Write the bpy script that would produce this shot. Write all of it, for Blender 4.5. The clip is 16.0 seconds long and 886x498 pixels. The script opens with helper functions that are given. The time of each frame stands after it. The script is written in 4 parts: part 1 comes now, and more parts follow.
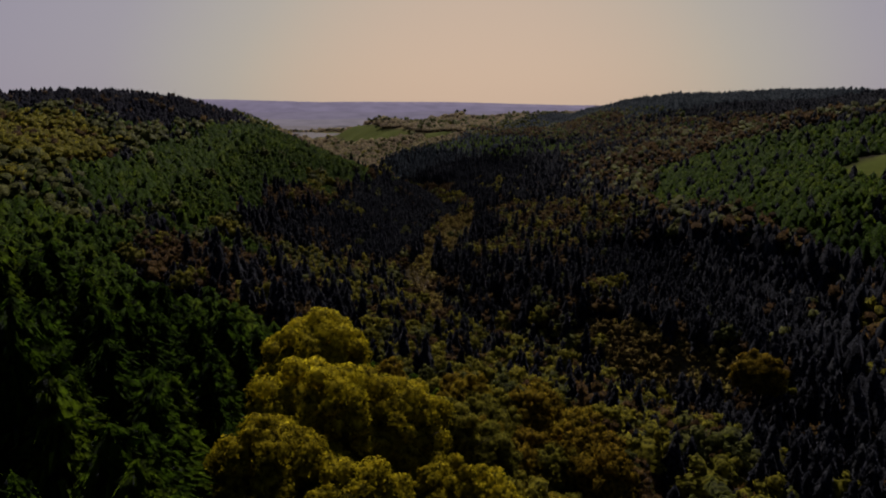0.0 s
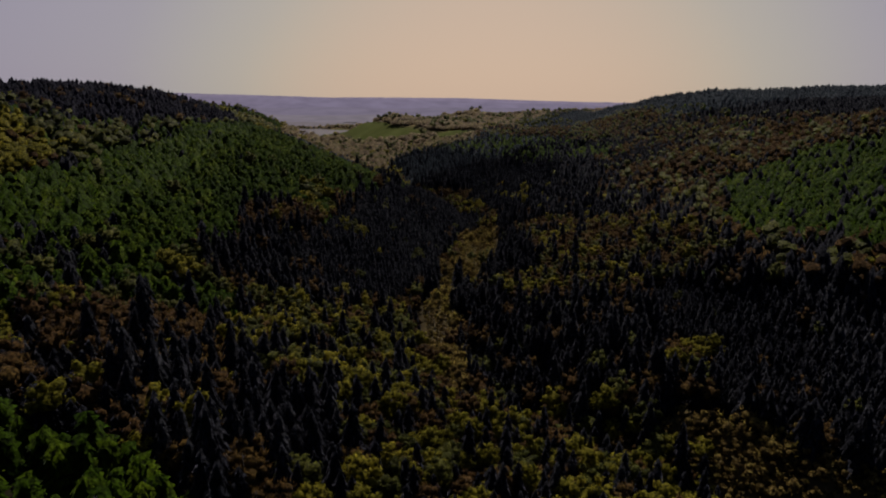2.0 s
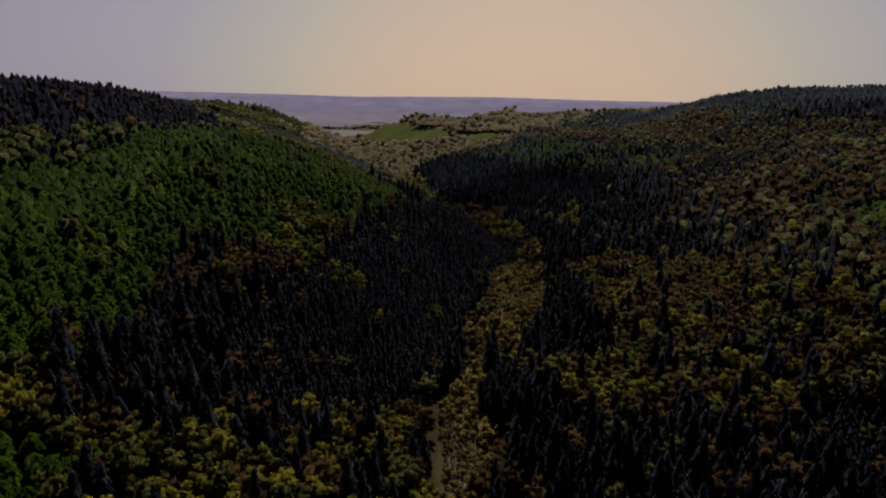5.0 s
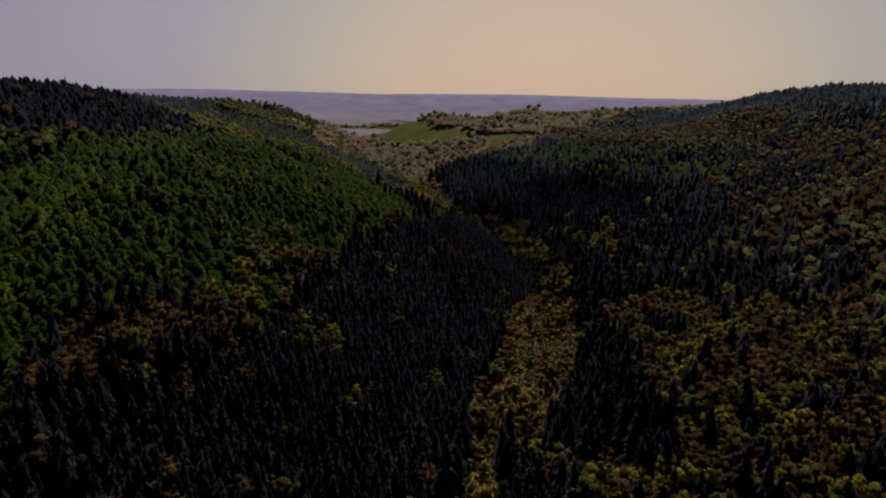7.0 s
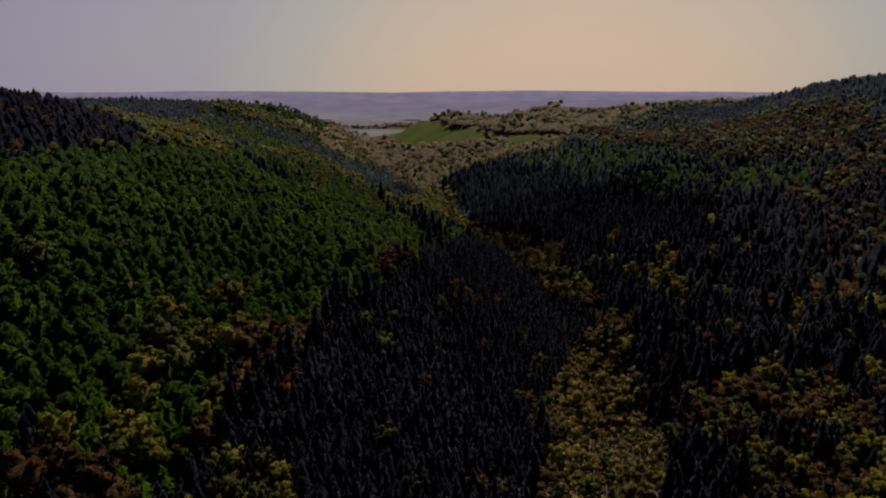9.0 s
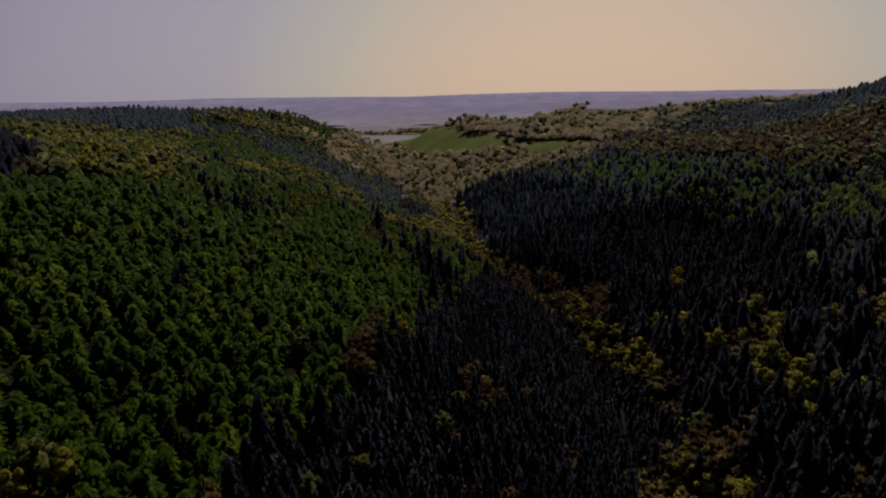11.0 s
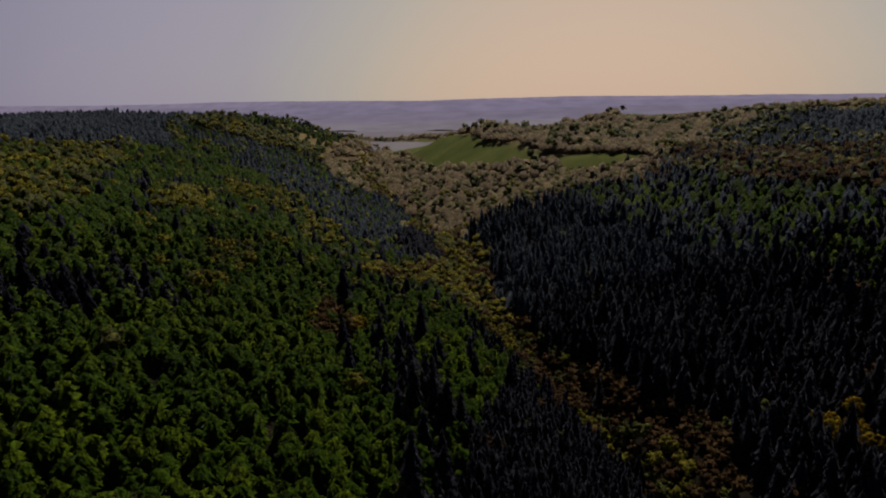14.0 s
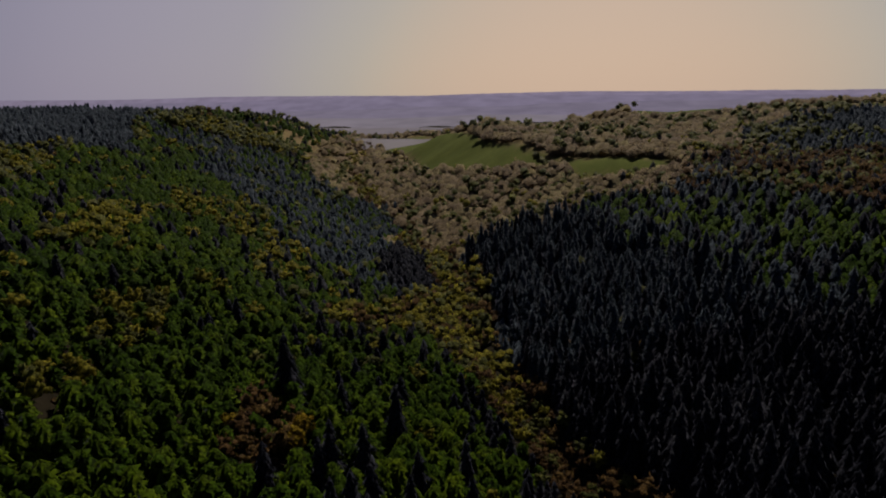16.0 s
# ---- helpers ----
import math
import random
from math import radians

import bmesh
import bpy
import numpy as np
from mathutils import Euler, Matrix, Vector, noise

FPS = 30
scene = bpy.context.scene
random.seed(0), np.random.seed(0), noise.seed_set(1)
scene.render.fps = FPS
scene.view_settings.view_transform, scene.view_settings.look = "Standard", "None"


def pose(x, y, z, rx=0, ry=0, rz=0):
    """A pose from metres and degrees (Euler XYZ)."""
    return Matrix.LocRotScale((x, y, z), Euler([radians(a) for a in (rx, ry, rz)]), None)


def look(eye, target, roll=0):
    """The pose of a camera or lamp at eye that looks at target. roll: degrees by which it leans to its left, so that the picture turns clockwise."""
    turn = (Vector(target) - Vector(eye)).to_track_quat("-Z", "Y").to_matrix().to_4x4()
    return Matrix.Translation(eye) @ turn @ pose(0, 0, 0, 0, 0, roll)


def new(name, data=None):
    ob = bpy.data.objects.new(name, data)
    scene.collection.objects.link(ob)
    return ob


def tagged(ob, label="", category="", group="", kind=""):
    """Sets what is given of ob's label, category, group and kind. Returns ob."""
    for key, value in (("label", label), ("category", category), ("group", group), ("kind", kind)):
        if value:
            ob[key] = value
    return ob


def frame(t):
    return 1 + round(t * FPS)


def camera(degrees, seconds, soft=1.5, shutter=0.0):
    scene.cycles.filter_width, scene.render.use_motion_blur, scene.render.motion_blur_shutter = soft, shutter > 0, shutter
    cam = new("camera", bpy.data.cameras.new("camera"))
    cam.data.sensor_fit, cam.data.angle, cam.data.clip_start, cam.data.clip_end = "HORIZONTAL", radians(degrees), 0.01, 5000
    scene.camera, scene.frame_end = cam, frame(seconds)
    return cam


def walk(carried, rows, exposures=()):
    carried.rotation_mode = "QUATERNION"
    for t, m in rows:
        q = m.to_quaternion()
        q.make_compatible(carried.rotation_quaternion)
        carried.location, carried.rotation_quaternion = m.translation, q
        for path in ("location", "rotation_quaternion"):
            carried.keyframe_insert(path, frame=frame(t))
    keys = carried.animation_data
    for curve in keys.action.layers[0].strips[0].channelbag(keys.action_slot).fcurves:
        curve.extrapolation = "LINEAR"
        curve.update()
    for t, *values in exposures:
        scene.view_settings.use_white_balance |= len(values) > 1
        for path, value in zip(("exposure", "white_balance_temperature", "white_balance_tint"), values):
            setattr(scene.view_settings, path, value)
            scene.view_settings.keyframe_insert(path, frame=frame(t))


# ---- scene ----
cam = camera(67.2, 16.0, 2.0)
# seconds, eye, a point that it looks at, lean
PATH = [
    (0, (0.869, 1.743, 90.148), (0.861, 3.695, 89.715), 0.1),
    (0.5, (-0.35, 17.286, 90.265), (-0.366, 19.239, 89.832), 0.3),
    (1, (-1.841, 33.186, 90.107), (-1.864, 35.136, 89.664), 0.2),
    (1.5, (-3.035, 50.993, 90.162), (-3.065, 52.942, 89.717), 0.4),
    (2, (-4.396, 69.244, 90.034), (-4.433, 71.193, 89.59), 0.4),
    (2.5, (-5.794, 87.744, 89.83), (-5.838, 89.694, 89.387), 0.5),
    (3, (-6.595, 104.652, 89.517), (-6.65, 106.602, 89.075), 0.5),
    (3.5, (-7.223, 119.575, 89.744), (-7.29, 121.524, 89.3), 0.6),
    (4, (-6.789, 133.31, 89.264), (-6.875, 135.258, 88.82), 0.5),
    (6.5, (-3.752, 196.95, 90.639), (-3.934, 198.889, 90.185), 0.3),
    (7, (-3.809, 212.872, 90.578), (-4.004, 214.809, 90.123), 0.3),
    (7.5, (-4.181, 230.706, 90.445), (-4.393, 232.642, 89.99), 0.4),
    (8, (-6.132, 248.167, 90.506), (-6.355, 250.102, 90.051), -0.0),
    (8.5, (-7.663, 265.492, 90.252), (-7.898, 267.424, 89.792), -0.3),
    (9, (-9.707, 280.500, 90.409), (-9.953, 282.430, 89.947), -0.8),
    (11.5, (-16.806, 371.751, 89.734), (-17.124, 373.674, 89.284), -2.0),
    (12, (-19.058, 389.793, 89.658), (-19.387, 391.713, 89.203), -2.2),
    (12.5, (-21.437, 408.585, 89.05), (-21.777, 410.503, 88.599), -2.2),
    (13, (-23.11, 425.770, 88.689), (-23.456, 427.688, 88.242), -2.1),
    (13.5, (-24.806, 442.058, 88.313), (-25.156, 443.978, 87.874), -1.9),
    (14, (-26.894, 459.299, 88.092), (-27.248, 461.218, 87.654), -1.7),
    (14.5, (-28.567, 476.035, 87.588), (-28.926, 477.954, 87.153), -1.7),
    (15, (-29.676, 490.293, 87.772), (-30.037, 492.212, 87.34), -1.5),
    (15.5, (-31.285, 503.526, 87.722), (-31.64, 505.445, 87.283), -1.4),
    (16, (-34.609, 518.162, 88.203), (-34.957, 520.079, 87.751), -1.6),
]
walk(cam, [(t, look(eye, target, roll)) for t, eye, target, roll in PATH], [(0.0, 0.0), (16.0, 0.0)])

# ---------------------------------------------------------------- light
SUN_TURN, SUN_UP = 3.0, 46.0           # degrees right of straight ahead, and above the horizon
to_sun = Vector((math.sin(radians(SUN_TURN)) * math.cos(radians(SUN_UP)), math.cos(radians(SUN_TURN)) * math.cos(radians(SUN_UP)), math.sin(radians(SUN_UP))))
lamp = bpy.data.lights.new("sun", "SUN")
lamp.energy, lamp.angle, lamp.color = 5.0, radians(0.6), (1.0, 0.92, 0.80)
sun = new("sun", lamp)
sun.matrix_world = look(to_sun * 900, (0, 0, 0))

world = bpy.data.worlds.new("hazy_sky")
scene.world = world
world.use_nodes = True
wn, wl = world.node_tree.nodes, world.node_tree.links
wn.clear()
sky = wn.new("ShaderNodeTexSky")
sky.sky_type, sky.sun_disc = "NISHITA", False
sky.sun_elevation, sky.sun_rotation = radians(SUN_UP), radians(SUN_TURN)
sky.air_density, sky.dust_density, sky.ozone_density = 1.0, 2.0, 1.0
# haze lit by the sun: brightest towards it, thinning upwards and away from it
spot = wn.new("ShaderNodeTexCoord")
aim = wn.new("ShaderNodeVectorMath")
aim.operation = "DOT_PRODUCT"
aim.inputs[1].default_value = Vector((to_sun.x, to_sun.y, -0.08)).normalized()
wl.new(spot.outputs["Generated"], aim.inputs[0])
ramp = wn.new("ShaderNodeValToRGB")
ramp.color_ramp.interpolation = "B_SPLINE"
stops = ramp.color_ramp.elements
stops[0].position, stops[0].color = 0.0, (0.030, 0.043, 0.090, 1)
stops[1].position, stops[1].color = 1.0, (0.58, 0.42, 0.315, 1)
for where, colour in ((0.45, (0.072, 0.088, 0.165, 1)), (0.70, (0.28, 0.25, 0.325, 1)), (0.86, (0.305, 0.280, 0.335, 1)), (0.925, (0.40, 0.375, 0.32, 1)), (0.965, (0.53, 0.395, 0.30, 1))):
    stops.new(where).color = colour
wl.new(aim.outputs["Value"], ramp.inputs["Fac"])
add = wn.new("ShaderNodeMix")
add.data_type, add.blend_type = "RGBA", "ADD"
add.inputs["Factor"].default_value = 0.004
wl.new(ramp.outputs["Color"], add.inputs[6])
wl.new(sky.outputs["Color"], add.inputs[7])
back = wn.new("ShaderNodeBackground")
back.inputs["Strength"].default_value = 1.0
wl.new(add.outputs[2], back.inputs["Color"])
wout = wn.new("ShaderNodeOutputWorld")
wl.new(back.outputs["Background"], wout.inputs["Surface"])

# ---------------------------------------------------------------- materials
def material(name):
    m = bpy.data.materials.new(name)
    m.use_nodes = True
    m.node_tree.nodes.clear()
    return m, m.node_tree.nodes, m.node_tree.links


def noise_node(n, l, scale, detail=3.0):
    where = n.new("ShaderNodeNewGeometry")
    tex = n.new("ShaderNodeTexNoise")
    tex.inputs["Scale"].default_value, tex.inputs["Detail"].default_value = scale, detail
    l.new(where.outputs["Position"], tex.inputs["Vector"])
    return tex


def ramp_node(n, l, source, colours):
    r = n.new("ShaderNodeValToRGB")
    e = r.color_ramp.elements
    e[0].position, e[0].color = colours[0][0], (*colours[0][1], 1)
    e[1].position, e[1].color = colours[-1][0], (*colours[-1][1], 1)
    for p, c in colours[1:-1]:
        e.new(p).color = (*c, 1)
    l.new(source, r.inputs["Fac"])
    return r


def math_node(n, l, op, a, b):
    m = n.new("ShaderNodeMath")
    m.operation = op
    for k, v in enumerate((a, b)):
        if isinstance(v, (int, float)):
            m.inputs[k].default_value = v
        else:
            l.new(v, m.inputs[k])
    return m.outputs[0]


def foliage(name, colours, through_light=0.35, rough=0.6, gloss=0.02, haze_sheen=0.0):
    """Leaves or needles: a tint for each tree, another for each spray, and slow drifts over the hillside."""
    m, n, l = material(name)
    tint = n.new("ShaderNodeAttribute")
    tint.attribute_name = "tint"
    own = n.new("ShaderNodeObjectInfo")
    geo = n.new("ShaderNodeNewGeometry")
    tree = math_node(n, l, "FRACT", math_node(n, l, "ADD", tint.outputs["Fac"], own.outputs["Random"]), 0.0)
    drift = noise_node(n, l, 0.03, 2.0)
    spray = math_node(n, l, "MULTIPLY", geo.outputs["Random Per Island"], 0.28)
    mixed = math_node(n, l, "ADD", math_node(n, l, "MULTIPLY", tree, 0.5), spray)
    mixed = math_node(n, l, "ADD", mixed, math_node(n, l, "MULTIPLY", math_node(n, l, "SUBTRACT", drift.outputs["Fac"], 0.35), 0.75))
    colour = ramp_node(n, l, mixed, colours)
    # clumps of needles or leaves, finer than the sprays: their own tint and relief
    clump = noise_node(n, l, 1.7, 3.0)
    mottle = n.new("ShaderNodeMapRange")
    mottle.inputs["From Min"].default_value, mottle.inputs["From Max"].default_value = 0.36, 0.64
    mottle.inputs["To Min"].default_value, mottle.inputs["To Max"].default_value = 0.22, 1.78
    l.new(clump.outputs["Fac"], mottle.inputs["Value"])
    patchy = n.new("ShaderNodeMix")
    patchy.data_type, patchy.blend_type = "RGBA", "MULTIPLY"
    patchy.inputs["Factor"].default_value = 1.0
    l.new(colour.outputs["Color"], patchy.inputs[6])
    l.new(mottle.outputs["Result"], patchy.inputs[7])
    relief = n.new("ShaderNodeBump")
    relief.inputs["Strength"].default_value, relief.inputs["Distance"].default_value = 0.8, 0.5
    l.new(clump.outputs["Fac"], relief.inputs["Height"])
    skin = n.new("ShaderNodeBsdfPrincipled")
    skin.inputs["Roughness"].default_value = rough
    l.new(relief.outputs["Normal"], skin.inputs["Normal"])
    skin.inputs["Specular IOR Level"].default_value = gloss
    # bluish grazing sheen that stands in for haze along the far canopy
    skin.inputs["Sheen Weight"].default_value, skin.inputs["Sheen Roughness"].default_value = haze_sheen, 0.3
    skin.inputs["Sheen Tint"].default_value = (0.72, 0.70, 0.95, 1)
    l.new(patchy.outputs[2], skin.inputs["Base Color"])
    glow = n.new("ShaderNodeBsdfTranslucent")
    l.new(patchy.outputs[2], glow.inputs["Color"])
    mix = n.new("ShaderNodeMixShader")
    mix.inputs["Fac"].default_value = through_light
    l.new(skin.outputs[0], mix.inputs[1])
    l.new(glow.outputs[0], mix.inputs[2])
    out = n.new("ShaderNodeOutputMaterial")
    l.new(mix.outputs[0], out.inputs["Surface"])
    return m


def matt(name, colours, scale, rough=0.9, bump=0.3, fine=8.0):
    m, n, l = material(name)
    big, small = noise_node(n, l, scale, 5.0), noise_node(n, l, scale * fine, 4.0)
    both = math_node(n, l, "ADD", math_node(n, l, "MULTIPLY", big.outputs["Fac"], 0.6), math_node(n, l, "MULTIPLY", small.outputs["Fac"], 0.4))
    colour = ramp_node(n, l, both, colours)
    skin = n.new("ShaderNodeBsdfPrincipled")
    skin.inputs["Roughness"].default_value = rough
    skin.inputs["Specular IOR Level"].default_value = 0.02
    l.new(colour.outputs["Color"], skin.inputs["Base Color"])
    relief = n.new("ShaderNodeBump")
    relief.inputs["Strength"].default_value, relief.inputs["Distance"].default_value = bump, 0.4
    l.new(small.outputs["Fac"], relief.inputs["Height"])
    l.new(relief.outputs["Normal"], skin.inputs["Normal"])
    out = n.new("ShaderNodeOutputMaterial")
    l.new(skin.outputs[0], out.inputs["Surface"])
    return m


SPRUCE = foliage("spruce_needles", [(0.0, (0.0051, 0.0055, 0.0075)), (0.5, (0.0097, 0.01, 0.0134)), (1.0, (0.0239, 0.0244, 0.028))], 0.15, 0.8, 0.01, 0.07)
# spruce needles lightened and blued, painting distance haze on the far stands
HAZED_SPRUCE = foliage("hazed_spruce_needles", [(0.0, (0.0209, 0.0265, 0.0334)), (0.5, (0.0307, 0.0377, 0.046)), (1.0, (0.0474, 0.0557, 0.0642))], 0.3, 0.8, 0.01, 0.1)
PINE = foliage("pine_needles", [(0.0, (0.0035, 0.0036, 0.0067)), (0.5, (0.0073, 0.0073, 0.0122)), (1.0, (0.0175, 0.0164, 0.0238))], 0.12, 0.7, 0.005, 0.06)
LARCH = foliage("larch_needles", [(0.0, (0.0124, 0.0281, 0.001)), (0.5, (0.0293, 0.0541, 0.002)), (1.0, (0.0741, 0.1018, 0.0034))], 0.6, 0.6, 0.014, 0.06)
BEECH = foliage("fresh_leaves", [(0.0, (0.0774, 0.074, 0.0086)), (0.5, (0.1333, 0.1187, 0.0129)), (1.0, (0.2021, 0.1703, 0.0189))], 0.62, 0.6, 0.02, 0.05)
GOLD = foliage("golden_beech_leaves", [(0.0, (0.16, 0.125, 0.007)), (0.5, (0.27, 0.215, 0.010)), (1.0, (0.40, 0.33, 0.015))], 0.66)
RUSSET = foliage("russet_young_leaves", [(0.0, (0.090, 0.056, 0.006)), (0.5, (0.155, 0.104, 0.009)), (1.0, (0.23, 0.175, 0.014))], 0.6, 0.7)
THICKET = foliage("thicket_twigs", [(0.0, (0.064, 0.042, 0.016)), (0.45, (0.112, 0.078, 0.026)), (0.8, (0.165, 0.126, 0.032)), (1.0, (0.24, 0.205, 0.038))], 0.5, 0.8)
BUDS = foliage("budding_twigs", [(0.0, (0.0324, 0.0177, 0.0074)), (0.5, (0.057, 0.0324, 0.0118)), (1.0, (0.0902, 0.057, 0.0166))], 0.5, 0.8, 0.02, 0.1)
OLIVE = foliage("olive_leaves", [(0.0, (0.0310, 0.0345, 0.0066)), (0.5, (0.0560, 0.0590, 0.0110)), (1.0, (0.0980, 0.0940, 0.0175))], 0.5, 0.6, 0.03, 0.08)
BARK = matt("bark", [(0.3, (0.035, 0.028, 0.022)), (0.7, (0.10, 0.085, 0.07))], 1.5)
PALE_BARK = matt("pale_bark", [(0.3, (0.10, 0.085, 0.07)), (0.7, (0.24, 0.21, 0.17))], 1.5)
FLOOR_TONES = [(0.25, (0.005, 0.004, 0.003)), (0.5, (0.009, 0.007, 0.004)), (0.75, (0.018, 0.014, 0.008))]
PASTURE_TONES = [(0.25, (0.034, 0.043, 0.007)), (0.5, (0.046, 0.055, 0.009)), (0.75, (0.066, 0.070, 0.014))]
HEATH_TONES = [(0.25, (0.075, 0.054, 0.026)), (0.5, (0.120, 0.088, 0.040)), (0.75, (0.175, 0.135, 0.060))]


def ground_material():
    """Forest floor, with pasture and rough grass where the plan has them."""
    m, n, l = material("ground")
    big, small = noise_node(n, l, 0.06, 5.0), noise_node(n, l, 0.5, 4.0)
    both = math_node(n, l, "ADD", math_node(n, l, "MULTIPLY", big.outputs["Fac"], 0.6), math_node(n, l, "MULTIPLY", small.outputs["Fac"], 0.4))
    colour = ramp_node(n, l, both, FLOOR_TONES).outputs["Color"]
    for name, tones in (("pasture", PASTURE_TONES), ("heath", HEATH_TONES)):
        share = n.new("ShaderNodeAttribute")
        share.attribute_name = name
        mix = n.new("ShaderNodeMix")
        mix.data_type = "RGBA"
        l.new(share.outputs["Fac"], mix.inputs["Factor"])
        l.new(colour, mix.inputs[6])
        l.new(ramp_node(n, l, both, tones).outputs["Color"], mix.inputs[7])
        colour = mix.outputs[2]
    skin = n.new("ShaderNodeBsdfPrincipled")
    skin.inputs["Roughness"].default_value, skin.inputs["Specular IOR Level"].default_value = 0.95, 0.02
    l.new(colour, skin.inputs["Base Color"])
    relief = n.new("ShaderNodeBump")
    relief.inputs["Strength"].default_value, relief.inputs["Distance"].default_value = 0.4, 0.5
    l.new(small.outputs["Fac"], relief.inputs["Height"])
    l.new(relief.outputs["Normal"], skin.inputs["Normal"])
    out = n.new("ShaderNodeOutputMaterial")
    l.new(skin.outputs[0], out.inputs["Surface"])
    return m


GROUND = ground_material()
# bare mauve-brown twigs, paled further to paint haze over the far woods
HAZED_BIRCH = foliage("hazed_birch_twigs", [(0.0, (0.1123, 0.0786, 0.0505)), (0.5, (0.1572, 0.1151, 0.0646)), (1.0, (0.2177, 0.1798, 0.0786))], 0.5, 0.8, 0.04, 0.12)
# ---------------------------------------------------------------- lie of the land
def noise2(x, y, cell, seed):
    """Smooth value noise of the plan, -1 to 1."""
    u, v = np.asarray(x, float) / cell, np.asarray(y, float) / cell
    i, j = np.floor(u), np.floor(v)
    a, b = u - i, v - j
    a, b = a * a * (3 - 2 * a), b * b * (3 - 2 * b)

    def corner(p, q):
        h = np.sin(p * 127.1 + q * 311.7 + seed * 74.7) * 43758.5453
        return 2 * (h - np.floor(h)) - 1
    low = corner(i, j) * (1 - a) + corner(i + 1, j) * a
    high = corner(i, j + 1) * (1 - a) + corner(i + 1, j + 1) * a
    return low * (1 - b) + high * b


def smooth(x, lo, hi):
    t = np.clip((np.asarray(x, float) - lo) / (hi - lo), 0, 1)
    return t * t * (3 - 2 * t)


AXIS_Y = (-500, 0, 100, 150, 210, 265, 350, 460, 600, 700, 800, 950, 1200, 1500, 2200, 5000)
AXIS_X = (520.0, 192.1, 130.8, 81.9, 30.0, -10.3, 4.9, 11.6, -7.6, -52.7, -89.7, -150.0, -262.0, -330.0, -500.0, -1200.0)
LEFT_D = (0, 8, 30, 75, 130, 200, 300, 500)
LEFT_Z = (0.0, 0.065, 0.174, 0.42, 0.651, 0.871, 0.973, 1.05)
TOP_Y = (-300, 60, 120, 200, 300, 480, 620, 900, 1250, 1450, 1800)
TOP_Z = (84.0, 84.8, 70.5, 80.6, 84.9, 80.4, 81.5, 76.5, 71.0, 62.0, 14.0)
RIGHT_D = (0, 8, 22, 75, 100, 135, 190, 300, 450, 700)
RIGHT_Z = (0.0, 7.0, 14.5, 23.7, 36.0, 48.5, 64.1, 82.5, 94.0, 99.0)
FIELD_D = (0, 15, 60, 110, 150, 190, 250, 300, 340, 700)
FIELD_Z = (0.0, 4.1, 19.8, 47.2, 52.1, 47.1, 54.8, 65.3, 61.9, 62.0)


def axis(y):
    return sum(np.interp(y + o, AXIS_Y, AXIS_X) for o in (-40, -20, 0, 20, 40)) / 5


def across(x, y):
    """Signed distance from the valley's line, right of it positive."""
    slope = (axis(y + 5) - axis(y - 5)) / 10
    return (x - axis(y)) / np.sqrt(1 + slope * slope)


def height(x, y):
    """Height of the ground."""
    x, y = np.asarray(x, float), np.asarray(y, float)
    s = across(x, y)
    s = s + 7 * noise2(x, y, 85, 1) * smooth(np.abs(s), 15, 60)
    top = np.interp(y, TOP_Y, TOP_Z)
    left = np.interp(-s * (1 + 0.9 * smooth(y, 1000, 1250)), LEFT_D, LEFT_Z) * top
    far = smooth(y - np.clip(1.4 * (s - 180), 0, 260), 640, 800)
    gone = smooth(y - 0.8 * np.clip(s - 270, 0, 400), 1200, 1450)
    right = np.interp(s, RIGHT_D, RIGHT_Z) * (1 - far) + np.interp(s, FIELD_D, FIELD_Z) * far
    right = right * (1 - 0.8 * gone)
    z = 1 + np.where(s < 0, left, right)
    z = z + 16 * np.exp(-((x + 195) ** 2 + (y - 470) ** 2) / 2 / 75 ** 2)
    # the near spur: a dip under the tall beeches, and the hollow beside them
    z = z - 5 * np.exp(-((x + 12) ** 2 + (y - 66) ** 2) / 2 / 15 ** 2) - 19 * np.exp(-((x - 32) ** 2 + (y - 56) ** 2) / 2 / 24 ** 2)
    z = z + (2.2 * noise2(x, y, 60, 2) + 1.0 * noise2(x, y, 23, 3)) * smooth(np.abs(s), 12, 50)
    return z

# ---------------------------------------------------------------- what grows where (plan outlines)
def inside(x, y, outline):
    hit = np.zeros(np.shape(x), bool)
    for (xa, ya), (xb, yb) in zip(outline, outline[1:] + outline[:1]):
        if ya != yb:
            hit ^= ((ya > y) != (yb > y)) & (x < (xb - xa) * (y - ya) / (yb - ya) + xa)
    return hit


NONE, SPRUCES, LARCHES, BEECHES, BUDDING, PINES, SCRUB, OLIVES, BIRCHES, HAZED_SPRUCES, RUSSETS = range(11)
PINE_BLOCK = [(-700, 240), (-235, 368), (-175, 372), (-152, 430), (-145, 500), (-160, 530), (-230, 570), (-700, 660)]
LARCH_SPUR = [(-420, -150), (-420, 140), (-130, 215), (-86, 194), (-60, 175), (-46, 158), (-38, 138), (-20, 128), (2, 126), (-4, 108), (-12, 94), (-20, 92), (-26, 82), (-19, 60), (-12, 38), (-8, 20), (-6, -150)]
BEECH_SPUR = [(-24, 82), (-17, 91), (-8, 88), (6, 78), (9, 62), (7, 38), (4, 20), (-8, 20), (-15, 38), (-21, 60)]
BROWN_SPUR = [(2, 40), (5, 62), (1, 78), (-6, 92), (4, 104), (24, 108), (24, 30)]
GREEN_SPUR = [(-8, 100), (6, 100), (10, 116), (-6, 120)]
LOWER_SPUR = [(2, 10), (-2, 60), (-8, 98), (0, 118), (40, 122), (110, 120), (150, 60), (70, 0)]
MIXED_SPUR = [(24, 0), (26, 60), (20, 122), (70, 124), (70, 0)]
